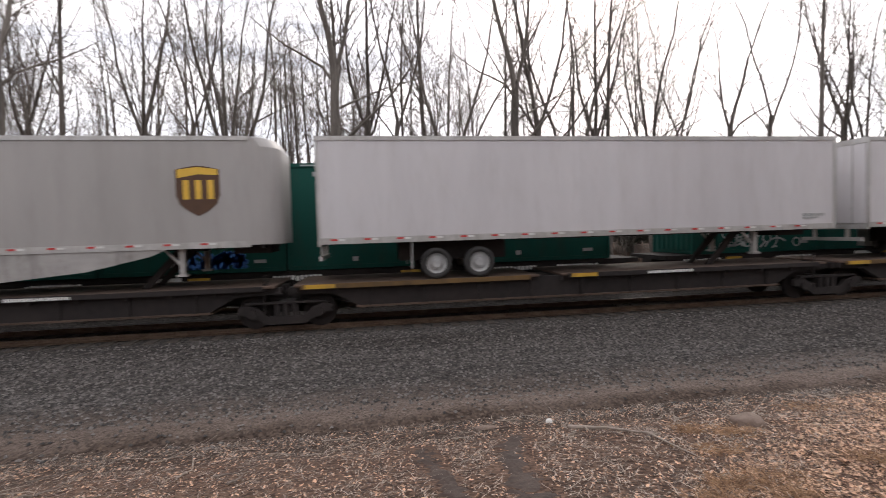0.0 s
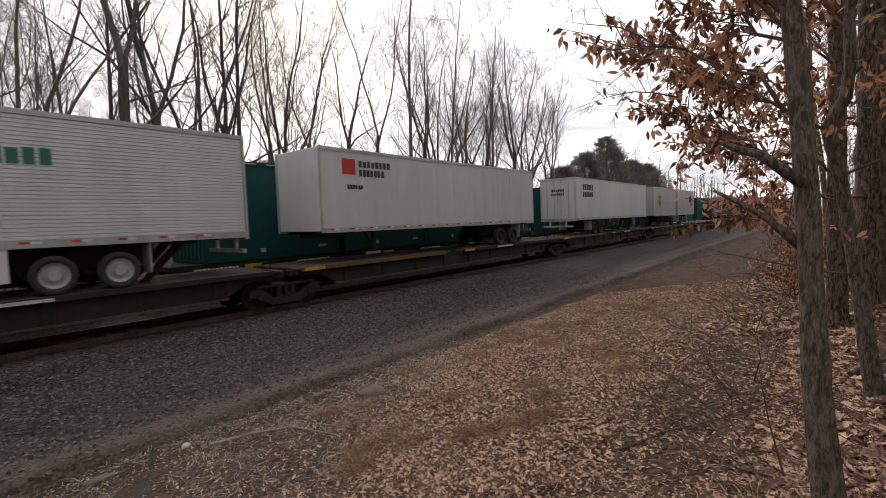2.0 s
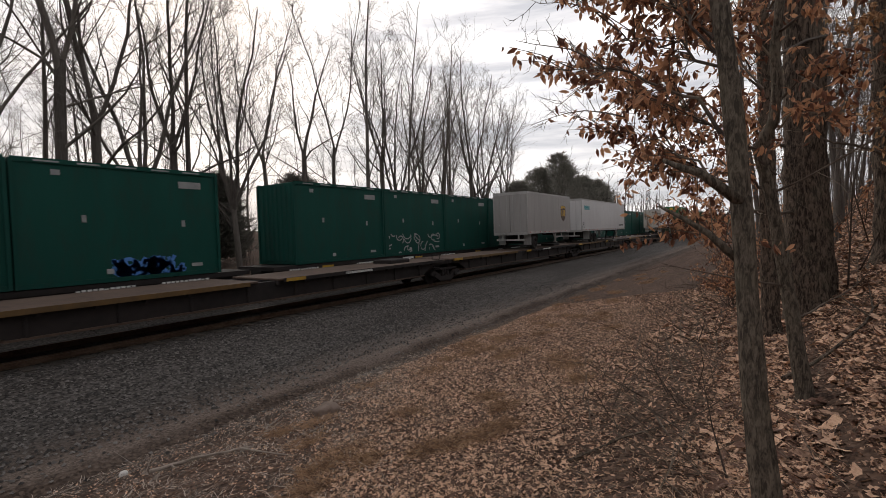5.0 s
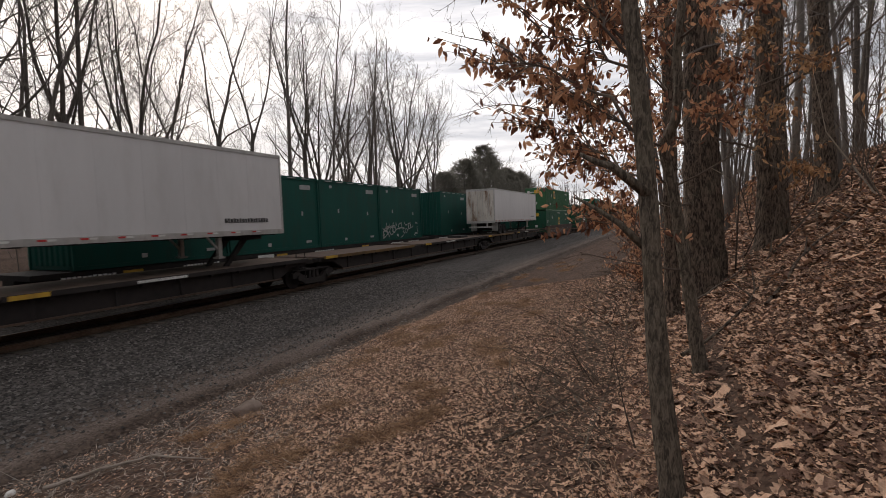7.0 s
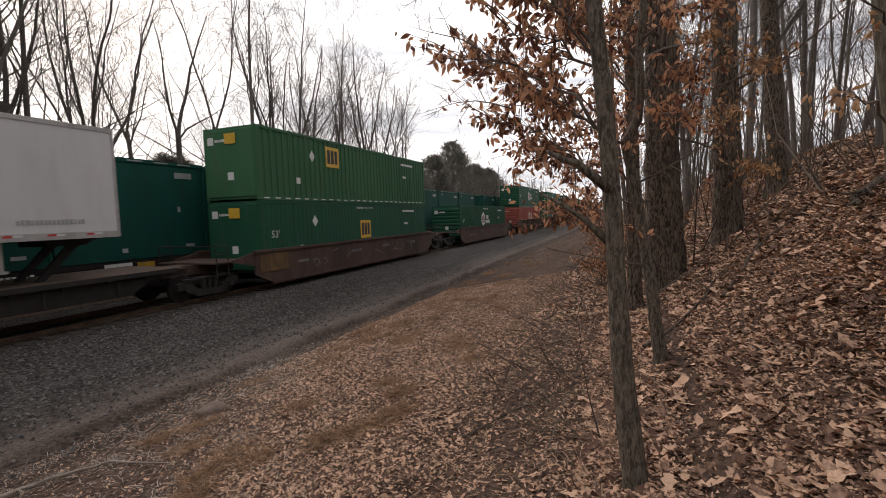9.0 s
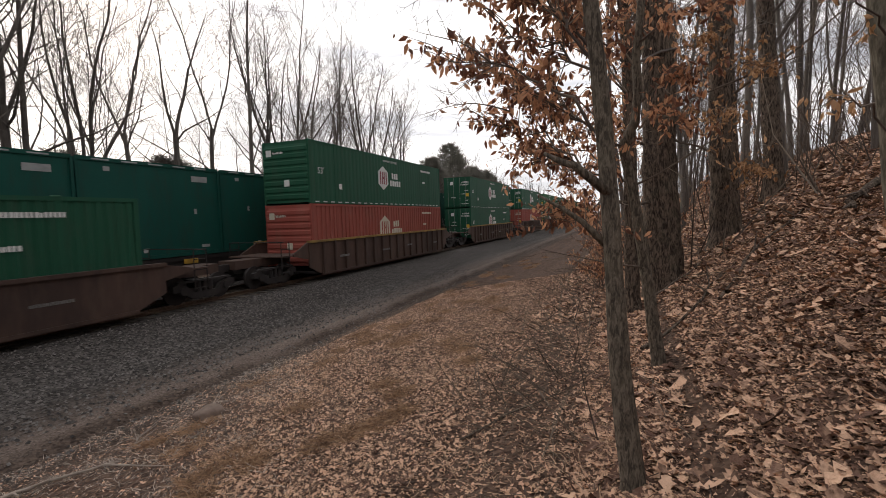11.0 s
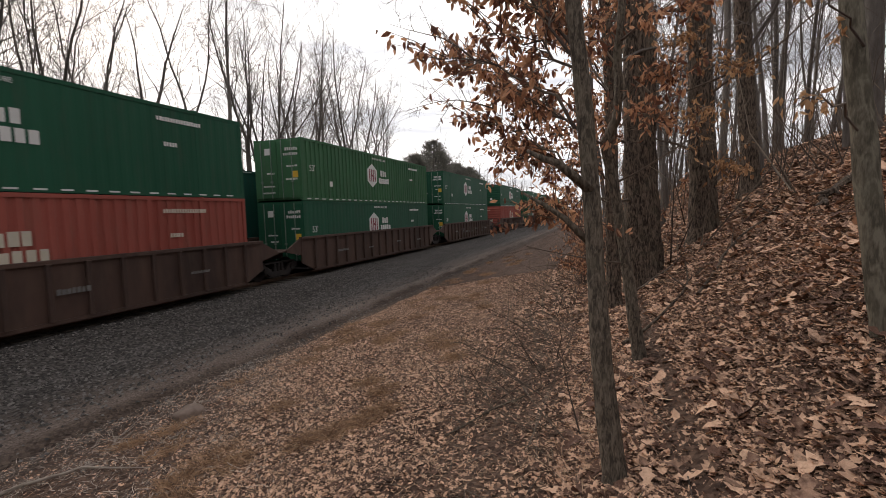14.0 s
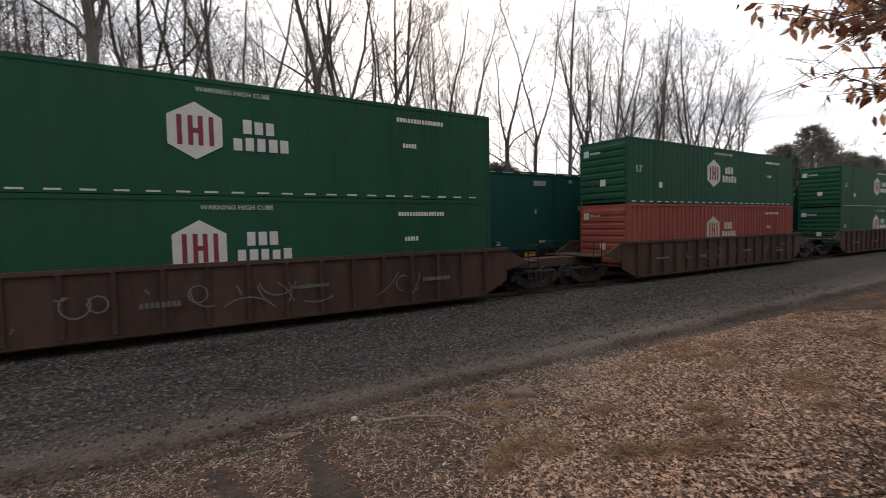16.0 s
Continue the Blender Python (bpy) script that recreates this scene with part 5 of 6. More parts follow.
sap = near_trunk("sapling", [(4.99, -.34, .75), (4.99, -.33, 1.05), (4.99, -.23, 1.83), (5, -.1, 2.77), (5, -.01, 3.2), (5, -.12, 3.42), (5, -.15, 3.7), (5, -.13, 4.01), (5, -.18, 4.52), (5.1, -.3, 6.5)], (.15, .07, .055, .046, .05, .045, .042, .04, .036, .015), BARK_YOUNG, "thin crooked sapling with a flared base")
big = near_trunk("big_tree", [(8.97, -0.68, 0.81), (8.97, -0.67, 1.33), (8.97, -0.60, 3.22), (8.99, -0.58, 5.12), (8.99, -0.50, 6.21), (9.00, -0.26, 10.84), (9.00, 0.00, 19.84)], (.44, .325, .275, .258, .24, .18, .05), BARK_NEAR, "stout dark tree trunk with coarse bark", sides=20)
twin = near_trunk("big_tree", [(8.20, -0.15, 0.75), (8.20, -0.15, 1.25), (8.20, -0.12, 3.11), (8.22, -0.10, 4.97), (8.20, 0.12, 8.08), (8.20, 0.50, 14.29)], (.18, .115, .1, .095, .07, .02), BARK_NEAR, "slender dark trunk beside the stout one")
third = near_trunk("big_tree", [(9.35, -1.7, 1.8), (9.35, -1.68, 2.2), (9.36, -1.62, 4.14), (9.37, -1.57, 6.02), (9.4, -1.4, 10), (9.4, -1.2, 17)], (.36, .235, .2, .185, .13, .04), BARK_NEAR, "stout dark tree trunk further up the bank", sides=18)
fourth = near_trunk("big_tree", [(11.63, -2.96, 2.6), (11.63, -2.95, 3.0), (11.66, -2.85, 5.0), (11.68, -2.76, 6.7), (11.7, -2.6, 11), (11.7, -2.4, 17)], (.3, .19, .165, .15, .12, .04), BARK_NEAR, "stout dark tree trunk high on the bank", sides=16)
pale = near_trunk("pale_tree", [(3.06, -1.5, .95), (3.07, -1.46, 1.3), (3.12, -1.36, 2.41), (3.15, -1.29, 3.16), (3.16, -1.25, 3.61), (3.2, -1.1, 5.5), (3.2, -1, 8)], (.13, .07, .062, .057, .052, .04, .02), BARK_SMOOTH, "smooth pale grey trunk close on the bank")


def bare_crown(root, x, y, z, h, r, seed, limbs=14):
    """Bare limbs and twigs from the upper trunk."""
    rng = random.Random(seed)
    base = root.location
    bm = bmesh.new()
    foot = Vector((x, y, z)) - base
    run = ([foot + Vector((0, 0, h * k / 6)) for k in range(7)], [r * (1 - .12 * k) for k in range(7)], [Vector((0, 0, 1))] * 7)
    branch_out(bm, run, rng, 2, .05, limbs, .4, .62, .2, .012)
    part("crown", bm, BARK, root, "bare limbs and twigs")


bare_crown(big, 8.98, -.55, 5.0, 9, .16, 1)
bare_crown(third, 9.37, -1.6, 4.6, 9, .13, 2)
bare_crown(fourth, 11.67, -2.8, 5.0, 10, .13, 3)
bare_crown(pale, 3.17, -1.2, 3.9, 4, .06, 4, 8)
bare_crown(twin, 8.22, -.1, 4.2, 7, .08, 5)


def leafy_boughs(root, starts, rng, mat, count, size, spread, droop=-.35, name="leaves", yellow=None):
    """Thin boughs and twigs that carry hanging withered leaves."""
    base = root.location
    wood, leaves = bmesh.new(), bmesh.new()
    for p0, p1, r in starts:
        p0, p1 = Vector(p0), Vector(p1)
        n = 7
        line = [p0.lerp(p1, k / n) + Vector((rng.gauss(0, .03), rng.gauss(0, .03), rng.gauss(0, .03) + .12 * math.sin(math.pi * k / n))) for k in range(n + 1)]
        tube(wood, [q - base for q in line], [r * (1 - .8 * k / n) for k in range(n + 1)], 6)
        for _ in range(count):
            k = rng.uniform(.25, 1)
            i = min(int(k * n), n - 1)
            p = line[i].lerp(line[i + 1], k * n - i)
            d = ((p1 - p0).normalized() + Vector((rng.gauss(0, .7), rng.gauss(0, .7), rng.gauss(.05, .5)))).normalized() * rng.uniform(.18, spread)
            tip = p + d
            mid = p.lerp(tip, .5) + Vector((0, 0, .02))
            tube(wood, [p - base, mid - base, tip - base], [.004, .003, .0015], 3, cap=False)
            for _ in range(rng.randint(5, 10)):
                q = p.lerp(tip, rng.uniform(.2, 1.05)) + Vector((rng.gauss(0, .02), rng.gauss(0, .02), rng.gauss(0, .02)))
                leaf_shape(leaves, q - base, Vector((rng.gauss(0, .5), rng.gauss(0, .5), droop + rng.gauss(-.3, .4))), size * rng.uniform(.6, 1.15), rng, .23)
    tagged(part("twig", wood, TWIG, root), kind="stuff")
    part(name, leaves, mat, root, "rust-brown withered leaves")


def side_branches(root, starts, seed):
    rng = random.Random(seed)
    for p, d, L, r in starts:
        bm = bmesh.new()
        run = grow(bm, Vector(p) - root.location, d, L, r, rng, 2, 6, bend=.16, up=-.05)
        branch_out(bm, run, rng, 1, .2, 6, .5, .55, .05, .003)
        part("side_branch", bm, TWIG, root, "bare dead side branch")


rng = random.Random(21)
crown = [((2.9, .12, 3.05), (3.0, 1.0, 3.55), .02), ((2.9, .12, 3.2), (3.2, .75, 3.75), .018), ((3.3, .1, 2.7), (3.45, .85, 3.15), .018), ((2.9, .13, 3.3), (3.0, .55, 4.1), .018), ((2.95, .1, 2.9), (3.4, .55, 3.3), .016),
         ((3.5, .1, 3.0), (3.7, 1.05, 3.7), .016), ((3.0, .14, 3.5), (3.1, .95, 4.1), .016), ((3.6, .1, 2.7), (3.8, .6, 2.95), .014), ((3.2, .1, 3.4), (3.6, .35, 3.9), .014), ((4.2, .1, 2.9), (4.3, .85, 3.5), .014), ((3.4, .1, 3.6), (3.6, .7, 4.3), .014), ((4.4, .1, 2.6), (4.5, .9, 3.1), .014), ((4.6, .1, 3.3), (4.7, 1.2, 4.1), .014), ((4.4, 0, 3.6), (4.6, .5, 4.7), .014), ((3.6, .1, 2.3), (3.9, .55, 2.45), .012)]
leafy_boughs(near, [(p, q, r * .6) for p, q, r in crown], rng, LEAF_TREE, 30, .078, .5)
side_branches(near, [((2.95, .75, 3.5), (.1, .8, .55), .75, .006), ((3.05, .7, 3.75), (.1, .6, .8), .8, .006), ((3.4, .75, 3.3), (.1, .9, .2), .8, .006), ((3.1, .8, 3.9), (0, .9, .6), .7, .005), ((4.5, .9, 3.3), (.2, .8, .5), 1.0, .007)], 9)
leafy_boughs(sap, [((5, -.12, 3.6), (4.7, -.5, 3.7), .014), ((5, -.12, 3.9), (4.8, .1, 4.3), .014), ((5, -.1, 3.0), (4.6, .3, 3.3), .012), ((5, -.15, 4.1), (4.6, -.75, 4.2), .014), ((5, -.15, 3.3), (4.7, -.45, 3.3), .01)], rng, LEAF_TREE, 24, .085, .45)
leafy_boughs(twin, [((8.2, -.1, 4.4), (7.2, .3, 4.8), .02), ((8.2, -.1, 3.6), (7.0, .25, 3.9), .02), ((8.2, -.1, 5.2), (7.0, -.2, 5.6), .02), ((8.2, -.1, 3.0), (7.2, .5, 3.2), .02), ((8.2, -.1, 4.8), (7.4, .7, 5.2), .02), ((8.2, -.1, 2.6), (7.4, .6, 2.6), .02), ((8.2, -.1, 5.6), (7.2, .4, 6.2), .02)], rng, LEAF_TREE, 30, .105, .75)
leafy_boughs(third, [((9.2, -1.6, 4.2), (7.6, -1.3, 3.7), .02), ((9.2, -1.6, 4.8), (7.8, -1.9, 4.4), .02), ((9.2, -1.6, 5.2), (7.9, -1.0, 5.0), .02), ((9.3, -1.6, 3.2), (8.2, -1.9, 3.0), .02)], rng, LEAF_YELLOW, 32, .095, .7)
leafy_boughs(pale, [((3.1, -1.3, 2.95), (2.5, -.75, 2.95), .007), ((3.1, -1.3, 3.35), (2.6, -.85, 3.45), .007)], rng, LEAF_YELLOW, 4, .065, .25)


side_branches(sap, [((4.99, -.2, 2.0), (-.5, .9, .25), 1.0, .012), ((4.99, -.25, 1.7), (.2, -1, .5), .8, .01), ((5, -.1, 2.8), (-.3, -1, .3), 1.2, .012)], 4)
side_branches(big, [((8.98, -.6, 2.6), (-.7, .9, .2), 1.8, .03), ((8.98, -.6, 3.6), (-.5, 1, .4), 2.0, .03), ((8.98, -.6, 4.2), (-.6, -.9, .4), 2.2, .03)], 5)
side_branches(third, [((9.36, -1.65, 3.4), (-.6, .8, .4), 1.8, .03), ((9.36, -1.65, 4.4), (-.7, -.8, .4), 2.2, .03)], 6)


def leafy_shrub(x, y, h, seed):
    """A low shrub of thin stems that still holds rust-coloured leaves."""
    rng = random.Random(seed)
    root = new("leafy_shrub")
    root.location = (x, y, height(x, y))
    tagged(root, "low shrub holding rust-coloured withered leaves", "shrub", "shrubs on the bank")
    z = height(x, y)
    boughs = [((x + rng.gauss(0, .12), y + rng.gauss(0, .12), z), (x + rng.gauss(0, .5) * h, y + rng.gauss(.05, .35) * h, z + h * rng.uniform(.5, 1)), .012) for _ in range(7)]
    leafy_boughs(root, boughs, rng, LEAF_TREE, 16, .075, .45)


for k, (x, y, h) in enumerate(((11.5, .4, 1.0), (13.5, .5, 1.6), (16, .6, 2.0), (19, .6, 2.6), (12.5, -.3, 3.4), (15.5, -.6, 4.0), (10.5, -.35, 3.0))):
    leafy_shrub(x, y, h, 200 + k)


# ---- brush, litter and debris ----
def brush():
    rng = random.Random(31)
    bm = bmesh.new()
    for _ in range(400):
        x = 3.4 + 14 * rng.random() ** 1.3
        y = rng.gauss(.75, .42) + .02 * x
        if x < 4.2 and y > .6:
            continue
        z = height(x, y)
        d = Vector((rng.gauss(0, .8), rng.gauss(.15, .7), rng.uniform(.1, .6)))
        L = rng.uniform(.3, 1.1)
        run = grow(bm, (x, y, z), d, L, rng.uniform(.003, .009), rng, 0, 3, bend=.25, up=-.1)
        if rng.random() < .6:
            branch_out(bm, run, rng, 0, .2, 3, .5, .6, .1, .002)
    for _ in range(260):
        x, y = rng.uniform(2.6, 6), rng.uniform(-.5, 1.3)
        z = height(x, y) + .03
        grow(bm, (x, y, z), (rng.gauss(0, 1), rng.gauss(0, 1), rng.uniform(0, .12)), rng.uniform(.15, .6), rng.uniform(.0015, .004), rng, 0, 3, bend=.2, up=0)
    tagged(part("brushwood", bm, TWIG), "tangle of dead brushwood along the foot of the bank", "brush", kind="stuff")


brush()


OAK = ((0, .02), (.16, .2), (.3, .1), (.48, .3), (.62, .13), (.8, .2), (1, .02))


def litter(name, mat, label, count, seed, region, size, lobed):
    """Fallen leaves: lobed and folded along the midrib, or torn scraps."""
    rng = random.Random(seed)
    verts, faces = [], []
    for _ in range(count):
        x, y = region(rng)
        s = size * rng.uniform(.5, 1.3)
        lift = rng.random() ** 2
        z = height(x, y) + (.008 + .28 * lift) * s
        a, tip, roll, fold = rng.uniform(0, math.tau), rng.gauss(0, .2) + .25 * lift, rng.gauss(0, .22), rng.uniform(-.25, .5)
        ca, sa = math.cos(a), math.sin(a)
        n0 = len(verts)
        if lobed:
            curl = rng.uniform(-1.0, 1.4)
            for p, w in OAK:
                for side in (-1, 0, 1):
                    q = side * w * rng.uniform(.8, 1.2)
                    u, v = (p - .5) * s, q * s
                    verts.append((x + u * ca - v * sa, y + u * sa + v * ca, z + u * tip + v * roll + abs(q) * fold * s + curl * (p - .5) ** 2 * s))
            for k in range(len(OAK) - 1):
                for m in (0, 1):
                    i = n0 + 3 * k + m
                    faces.append((i, i + 1, i + 4, i + 3))
        else:
            slim = rng.uniform(.35, .95)
            for k in range(5):
                r = s * rng.uniform(.25, .6)
                u, v = r * math.cos(k * 1.257) * 1.3, r * math.sin(k * 1.257) * slim
                verts.append((x + u * ca - v * sa, y + u * sa + v * ca, z + u * tip + v * roll + rng.uniform(-.15, .3) * s))
            faces += [(n0, n0 + 1, n0 + 2), (n0, n0 + 2, n0 + 3), (n0, n0 + 3, n0 + 4)]
    me = bpy.data.meshes.new(name)
    me.from_pydata(verts, [], faces)
    me.materials.append(mat)
    return tagged(new(name, me), label, "leaves", kind="stuff")


def on_bank(rng):
    x = rng.uniform(.8, 9.5)
    return x, rng.uniform(-.38 * x - .6, .35)


def on_verge(rng):
    while True:
        x, y = 1.0 + 15 * rng.random() ** 1.4, rng.uniform(-.2, 6.2)
        thin = max(0, 1 - abs(y - .75 - .02 * x) / .6)
        if y < 2.3 + .62 * (x - 1.2) + rng.gauss(0, .45) and rng.random() > .7 * thin:
            return x, y


def in_rut(x, y):
    return 3.2 < y < 5.8 and (abs(x - .62 + (y - 4.1) * .08) < .16 or abs(x - 1.33 - max(0, y - 4.5) * .28) < .22)


def on_left(rng):
    while True:
        x, y = rng.uniform(-6.5, 7), rng.uniform(1.6, 6.9)
        if not in_rut(x, y) or rng.random() < .3:
            return x, y


def on_far_bank(rng):
    x = rng.uniform(8, 40)
    return x, rng.uniform(-.5 * x - 1, 1.5)


litter("leaf_litter", LITTER, "large dry oak leaves lying on the bank", 30000, 1, on_bank, .066, True)
litter("leaf_litter", LITTER, "a few broad dry leaves on top of the litter", 1500, 9, on_bank, .15, True)
litter("leaf_litter", LITTER_SMALL, "crumbled leaf scraps between the oak leaves", 60000, 5, on_bank, .03, False)
litter("leaf_litter", LITTER_SMALL, "small pale dry leaves strewn over the verge", 100000, 2, on_verge, .034, False)
litter("leaf_litter", LITTER, "dry leaves scattered over the verge", 20000, 6, on_verge, .062, True)
litter("leaf_litter", LITTER_SMALL, "thin scatter of dry leaves and chaff", 20000, 3, on_left, .03, False)
litter("leaf_litter", LITTER, "dry leaves covering the wooded bank", 60000, 4, on_far_bank, .1, False)


def stalks():
    """Chopped weed stems lying flat, each bent once or twice."""
    rng = random.Random(41)
    verts, faces = [], []
    for _ in range(46000):
        x, y = rng.uniform(-7, 9), rng.uniform(2.2, 6.95)
        if (in_rut(x, y) and rng.random() < .85) or y < 2.3 + .62 * (x - 1.2) - .5 + rng.gauss(0, .5):
            continue
        if noise.noise((x * 1.3, y * 1.6, 2)) < -.12 and rng.random() < .6:
            continue
        a, L = rng.gauss(.35, .9), rng.choice((.04, .06, .08, .1, .16)) * rng.uniform(.6, 1.3)
        w, z, rise = rng.uniform(.0015, .0045), height(x, y) + .008 + .025 * rng.random() ** 2, rng.gauss(.02, .1)
        n0 = len(verts)
        for k in range(4):
            sx, sy = -math.sin(a) * w * (1 - .2 * k), math.cos(a) * w * (1 - .2 * k)
            verts += [(x + sx, y + sy, z), (x - sx, y - sy, z + .3 * w)]
            x, y, z = x + math.cos(a) * L / 3, y + math.sin(a) * L / 3, z + rise * L / 3
            a, rise = a + rng.gauss(0, .35), rise - rng.uniform(0, .08)
        faces += [(n0 + 2 * k, n0 + 2 * k + 1, n0 + 2 * k + 3, n0 + 2 * k + 2) for k in range(3)]
    me = bpy.data.meshes.new("flattened_stalks")
    me.from_pydata(verts, [], faces)
    me.materials.append(STRAW)
    tagged(new("flattened_stalks", me), "bleached flattened weed stalks on dark soil", "stalks", kind="stuff")


stalks()


def chaff():
    """Thin dry blades lying between the leaves of the verge and at the foot of the bank."""
    rng = random.Random(53)
    verts, faces = [], []
    for _ in range(22000):
        x, y = 1.0 + 12 * rng.random() ** 1.3, rng.uniform(-.1, 6.4)
        if y > 2.6 + .62 * (x - 1.2):
            continue
        a, L, w = rng.uniform(0, math.pi), rng.uniform(.04, .13), rng.uniform(.0012, .003)
        z, rise = height(x, y) + .01 + .03 * rng.random(), rng.gauss(.1, .25)
        n0 = len(verts)
        for k in range(3):
            sx, sy = -math.sin(a) * w, math.cos(a) * w
            verts += [(x + sx, y + sy, z), (x - sx, y - sy, z)]
            x, y, z = x + math.cos(a) * L / 2, y + math.sin(a) * L / 2, z + rise * L / 2
            a, rise = a + rng.gauss(0, .4), rise - .15
        faces += [(n0 + 2 * k, n0 + 2 * k + 1, n0 + 2 * k + 3, n0 + 2 * k + 2) for k in range(2)]
    me = bpy.data.meshes.new("dry_blades")
    me.from_pydata(verts, [], faces)
    me.materials.append(CHAFF)
    tagged(new("dry_blades", me), "thin dry grass blades lying among fallen leaves", "dry grass", kind="stuff")


chaff()


def tufts():
    rng = random.Random(43)
    bm = bmesh.new()
    centres = [(rng.uniform(3.2, 13), rng.uniform(2.2, 5.4)) for _ in range(22)] + [(rng.uniform(6, 26), rng.uniform(3.6, 6.0)) for _ in range(30)] + [(4.06, 2.28), (4.3, 2.2), (3.8, 2.5), (6.1, 1.98), (3.6, 2.7), (3.3, 3.2), (3.0, 3.6), (2.7, 3.3), (4.9, 2.5), (5.3, 2.9)]
    for c, (cx, cy) in enumerate(centres):
        n, w = (rng.randint(160, 260), rng.uniform(.08, .2)) if c < 52 else (330, .1)
        for _ in range(n):
            x, y = cx + rng.gauss(0, w), cy + rng.gauss(0, w * .7)
            p = Vector((x, y, height(x, y)))
            d = Vector((rng.gauss(0, .6), rng.gauss(0, .6), rng.uniform(.25, .8))).normalized() * rng.uniform(.07, .2)
            s = d.orthogonal().normalized() * .003
            m = p + d * .6
            e = p + d + Vector((d.x * .5, d.y * .5, -.03))
            v = [bm.verts.new(q) for q in (p + s, p - s, m - s, m + s, e)]
            bm.faces.new(v[:4])
            bm.faces.new((v[3], v[2], v[4]))
    tagged(part("grass_tufts", bm, GRASS), "tufts of dead straw-coloured grass on the verge", "grass", kind="stuff")


tufts()


def ballast():
    rng = random.Random(47)
    verts, faces = [], []
    for _ in range(17000):
        x = -9 + 34 * rng.random() ** 1.15
        y = rng.uniform(7.9, 12.9) if rng.random() < .93 else rng.uniform(6.6, 8)
        s = rng.uniform(.018, .042)
        z = height(x, y) + s * .3
        n0 = len(verts)
        a = rng.uniform(0, math.tau)
        for k in range(4):
            verts.append((x + s * math.cos(a + k * 1.57) * rng.uniform(.7, 1.2), y + s * math.sin(a + k * 1.57) * rng.uniform(.7, 1.2), z + rng.uniform(-.3, .3) * s))
        verts.append((x + rng.uniform(-.3, .3) * s, y, z + s * rng.uniform(.6, 1)))
        faces += [(n0 + k, n0 + (k + 1) % 4, n0 + 4) for k in range(4)]
    me = bpy.data.meshes.new("loose_ballast")
    me.from_pydata(verts, [], faces)
    me.materials.append(STONE_BITS)
    tagged(new("loose_ballast", me), "loose grey crushed stone beside the track", "gravel", kind="stuff")


ballast()


def stone(x, y, size, mat, label, seed):
    bm = bmesh.new()
    bmesh.ops.create_icosphere(bm, subdivisions=3, radius=1)
    for v in bm.verts:
        k = 1 + .25 * noise.noise(v.co * 1.4 + Vector((seed, 0, 0))) + .08 * noise.noise(v.co * 4)
        v.co = Vector((v.co.x * size[0] * k, v.co.y * size[1] * k, v.co.z * size[2] * k))
    ob = part("stone", bm, mat, None, "", True)
    ob.location = (x, y, height(x, y) + size[2] * .45)
    tagged(ob, label, "stone")


stone(4.6, 5.2, (.21, .15, .11), ROCK, "rounded brown stone on the dark verge", 3)
stone(2.42, 6.35, (.05, .045, .04), PALE_STONE, "small white stone among dead stalks", 5)
stone(1.5, 6.4, (.16, .07, .03), ROCK, "flat brown stone slab among stalks", 6)


def fallen_branch(points, r, label, seed, forks=3):
    rng = random.Random(seed)
    bm = bmesh.new()
    pts = []
    for (x, y), (x2, y2) in zip(points, points[1:]):
        for k in range(5):
            q = k / 5
            a, b = x + (x2 - x) * q, y + (y2 - y) * q
            pts.append(Vector((a + rng.gauss(0, .015), b + rng.gauss(0, .015), height(a, b) + r * 1.2 + .01)))
    base = pts[0].copy()
    pts = [p - base for p in pts]
    tube(bm, pts, [r * (1 - .7 * k / len(pts)) for k in range(len(pts))], 7)
    for _ in range(forks):
        p = rng.choice(pts[2:])
        d = (pts[-1] - pts[0]).normalized() + Vector((rng.gauss(0, .6), rng.gauss(0, .6), .12))
        tube(bm, [p, p + d * .22, p + d * .42 + Vector((0, 0, .01))], [r * .5, r * .35, r * .15], 5)
    ob = part("fallen_branch", bm, STICK if points[0][1] > 3 else BARK_NEAR)
    ob.location = base
    tagged(ob, label, "branch", "fallen branches")


fallen_branch([(2.45, 5.75), (2.9, 5.35), (3.35, 4.9)], .025, "long bleached stick lying on dead stalks", 1)
fallen_branch([(3.75, 5.5), (4.0, 5.75), (4.2, 6.1)], .014, "small forked bleached twig on the verge", 2, 5)
fallen_branch([(3.6, 1.25), (4.4, .8), (5.24, .27)], .011, "brown fallen branch at the foot of the bank", 3)
fallen_branch([(5.6, -.2), (6.4, -.9), (7.2, -1.3)], .022, "grey fallen limb across the bank", 4)
fallen_branch([(6.0, -1.0), (7.2, -1.7), (8.2, -2.6)], .024, "mossy fallen limb on leaf litter", 5)
fallen_branch([(7.2, -2.9), (6.6, -2.4), (6.2, -2.3)], .05, "short pale broken limb on leaf litter", 6)


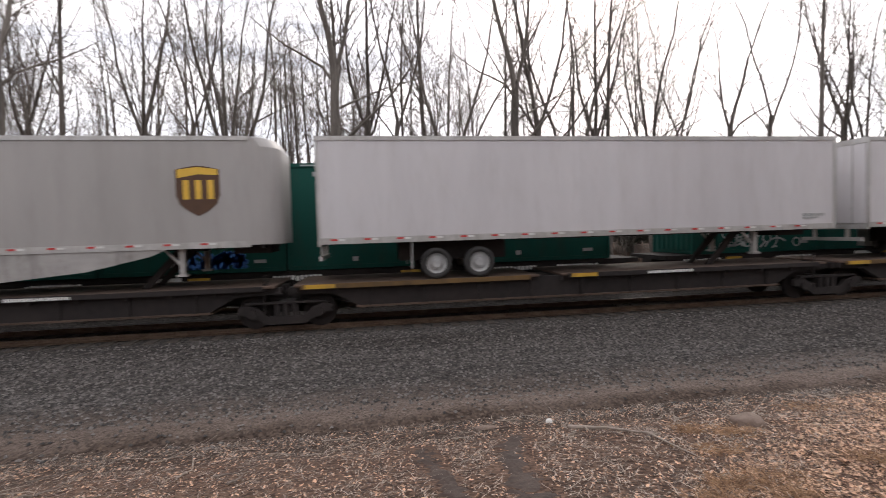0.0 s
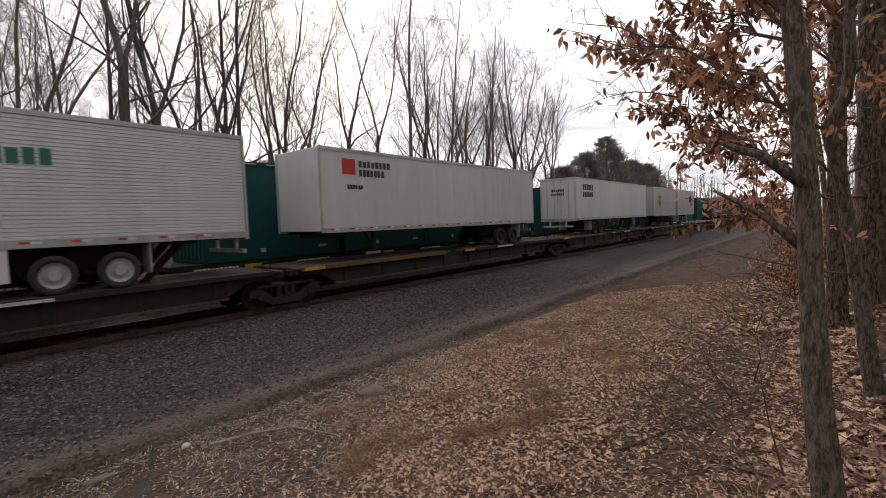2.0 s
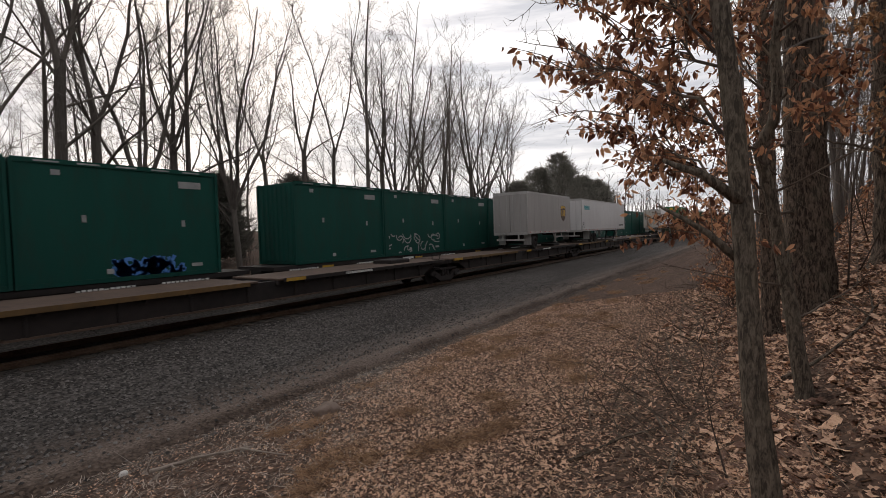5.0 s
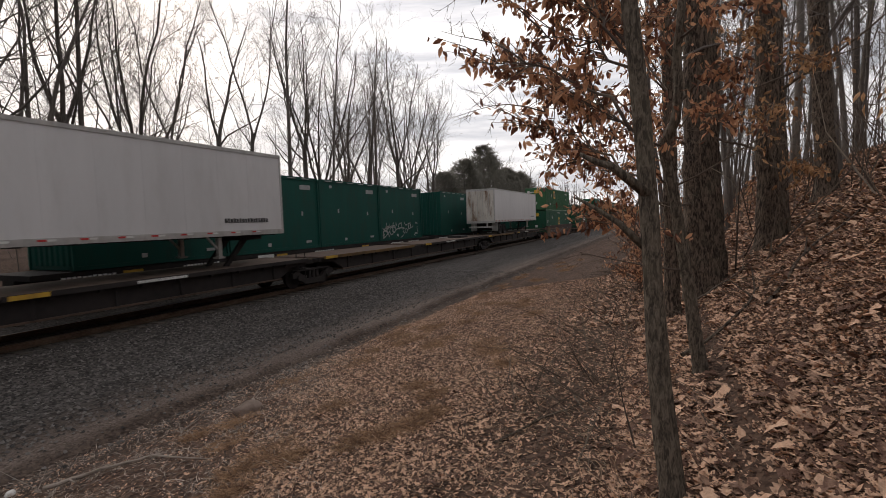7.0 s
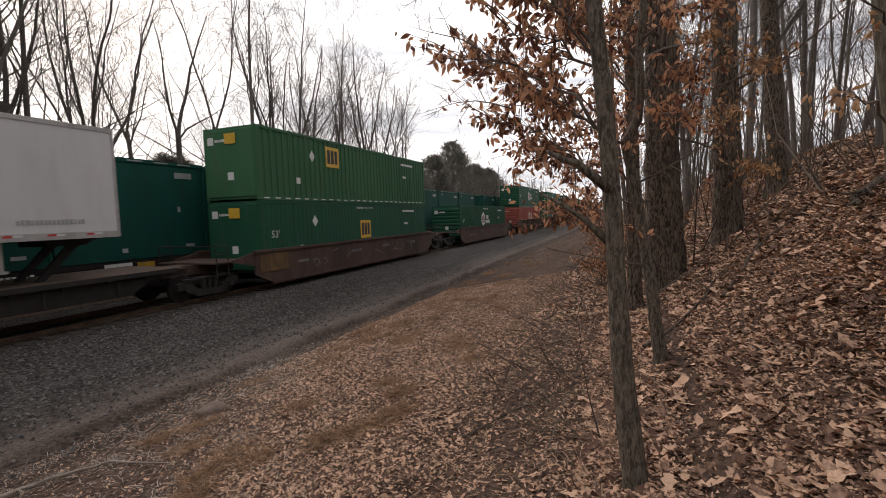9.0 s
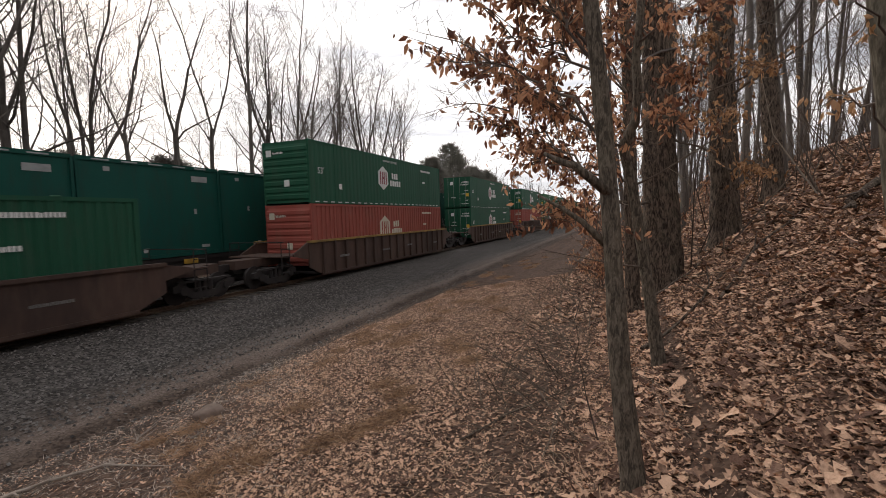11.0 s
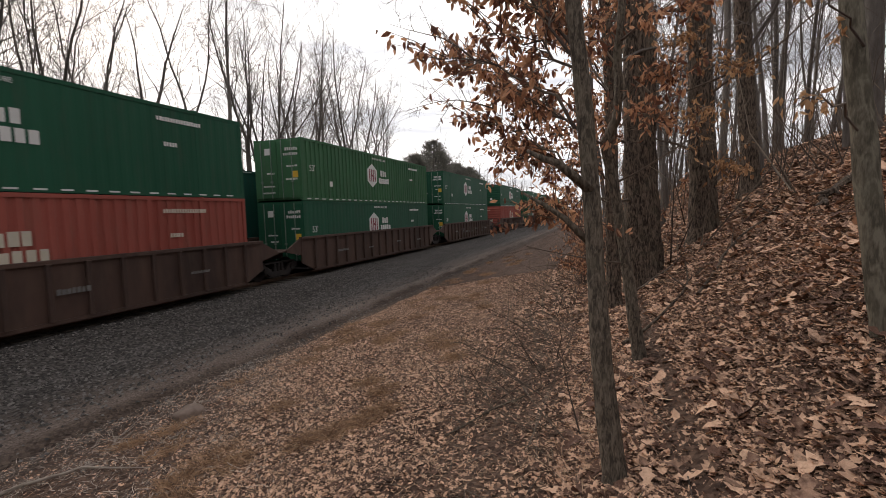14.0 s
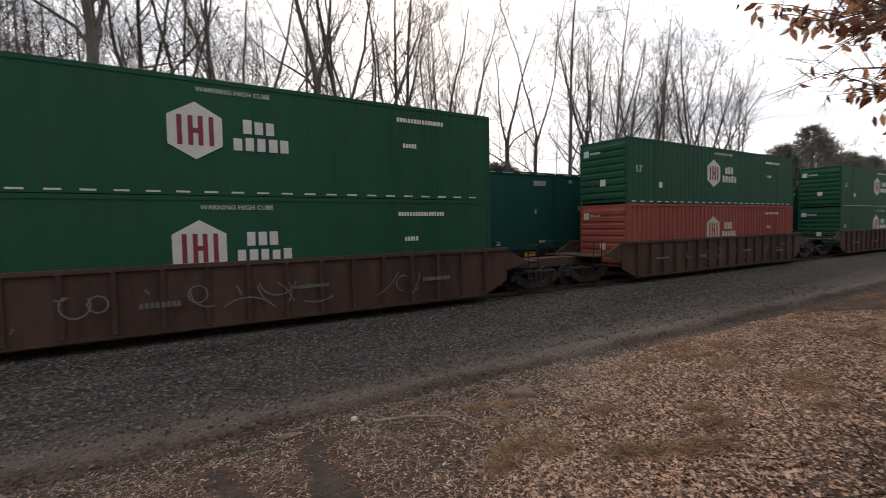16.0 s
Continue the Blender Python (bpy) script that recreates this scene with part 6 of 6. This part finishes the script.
def loose_sticks():
    """Broken sticks dropped along the edge of the gravel, most of them lying along it."""
    rng = random.Random(71)
    for k in range(46):
        x, y = rng.uniform(-5, 8), rng.uniform(4.6, 6.85)
        if y < 2.3 + .62 * (x - 1.2) or in_rut(x, y):
            continue
        a, L = rng.gauss(.5, .6), rng.uniform(.15, .6)
        ends = [(x, y), (x + math.cos(a) * L * .5, min(6.9, y + math.sin(a) * L * .5)), (x + math.cos(a + .2) * L, min(6.9, y + math.sin(a + .2) * L))]
        fallen_branch(ends, rng.uniform(.005, .013), "short bleached stick lying among dead stalks", 300 + k, rng.randint(0, 2))


loose_sticks()


def hill_brush():
    rng = random.Random(61)
    bm = bmesh.new()
    for _ in range(330):
        x = rng.uniform(8, 34)
        y = -rng.uniform(.12 * x, .55 * x)
        run = grow(bm, (x, y, height(x, y)), (rng.gauss(0, .35), rng.gauss(0, .35), 1), rng.uniform(.8, 3.2), rng.uniform(.006, .016), rng, 0, 3, bend=.2, up=.2)
        branch_out(bm, run, rng, 0, .2, 5, .45, .5, .3, .004)
    tagged(part("undergrowth", bm, TWIG), "thin leafless undergrowth on the wooded bank", "undergrowth", kind="stuff")


hill_brush()


def mud_rut(points, width, seed):
    """A strip of bare wet soil pressed into the verge."""
    rng = random.Random(seed)
    bm = bmesh.new()
    rows = []
    for (x, y), (x2, y2) in zip(points, points[1:]):
        for k in range(16):
            a, b = x + (x2 - x) * k / 16 + rng.gauss(0, .025), y + (y2 - y) * k / 16
            w = width * rng.uniform(.35, 1.15)
            rows.append([bm.verts.new((a + q * w, b, height(a + q * w, b) + .014 + rng.gauss(0, .012) - .03 * (abs(q) > .4))) for q in (-.5, -.25, 0, .25, .5)])
    for p, q in zip(rows, rows[1:]):
        for i in range(4):
            bm.faces.new((p[i], p[i + 1], q[i + 1], q[i]))
    tagged(part("mud_rut", bm, MUD, None, "", True), "dark bare soil rut through dead stalks", "soil", "ruts in the verge")


MUD = material("dark_damp_soil", (.024, .016, .012), (.07, .046, .036), 20, .9, bump=.8, bump_scale=25)
mud_rut([(.5, 5.6), (.55, 4.9), (.64, 4.1), (.8, 3.2)], .28, 1)
mud_rut([(1.7, 5.75), (1.42, 4.9), (1.3, 4.1), (1.3, 3.2)], .4, 2)


def motions():
    for root, u, y, z, speed in MOVERS:
        walk(root, [(0, pose(u, y, z)), (16, pose(u - speed * 16, y, z))])


motions()
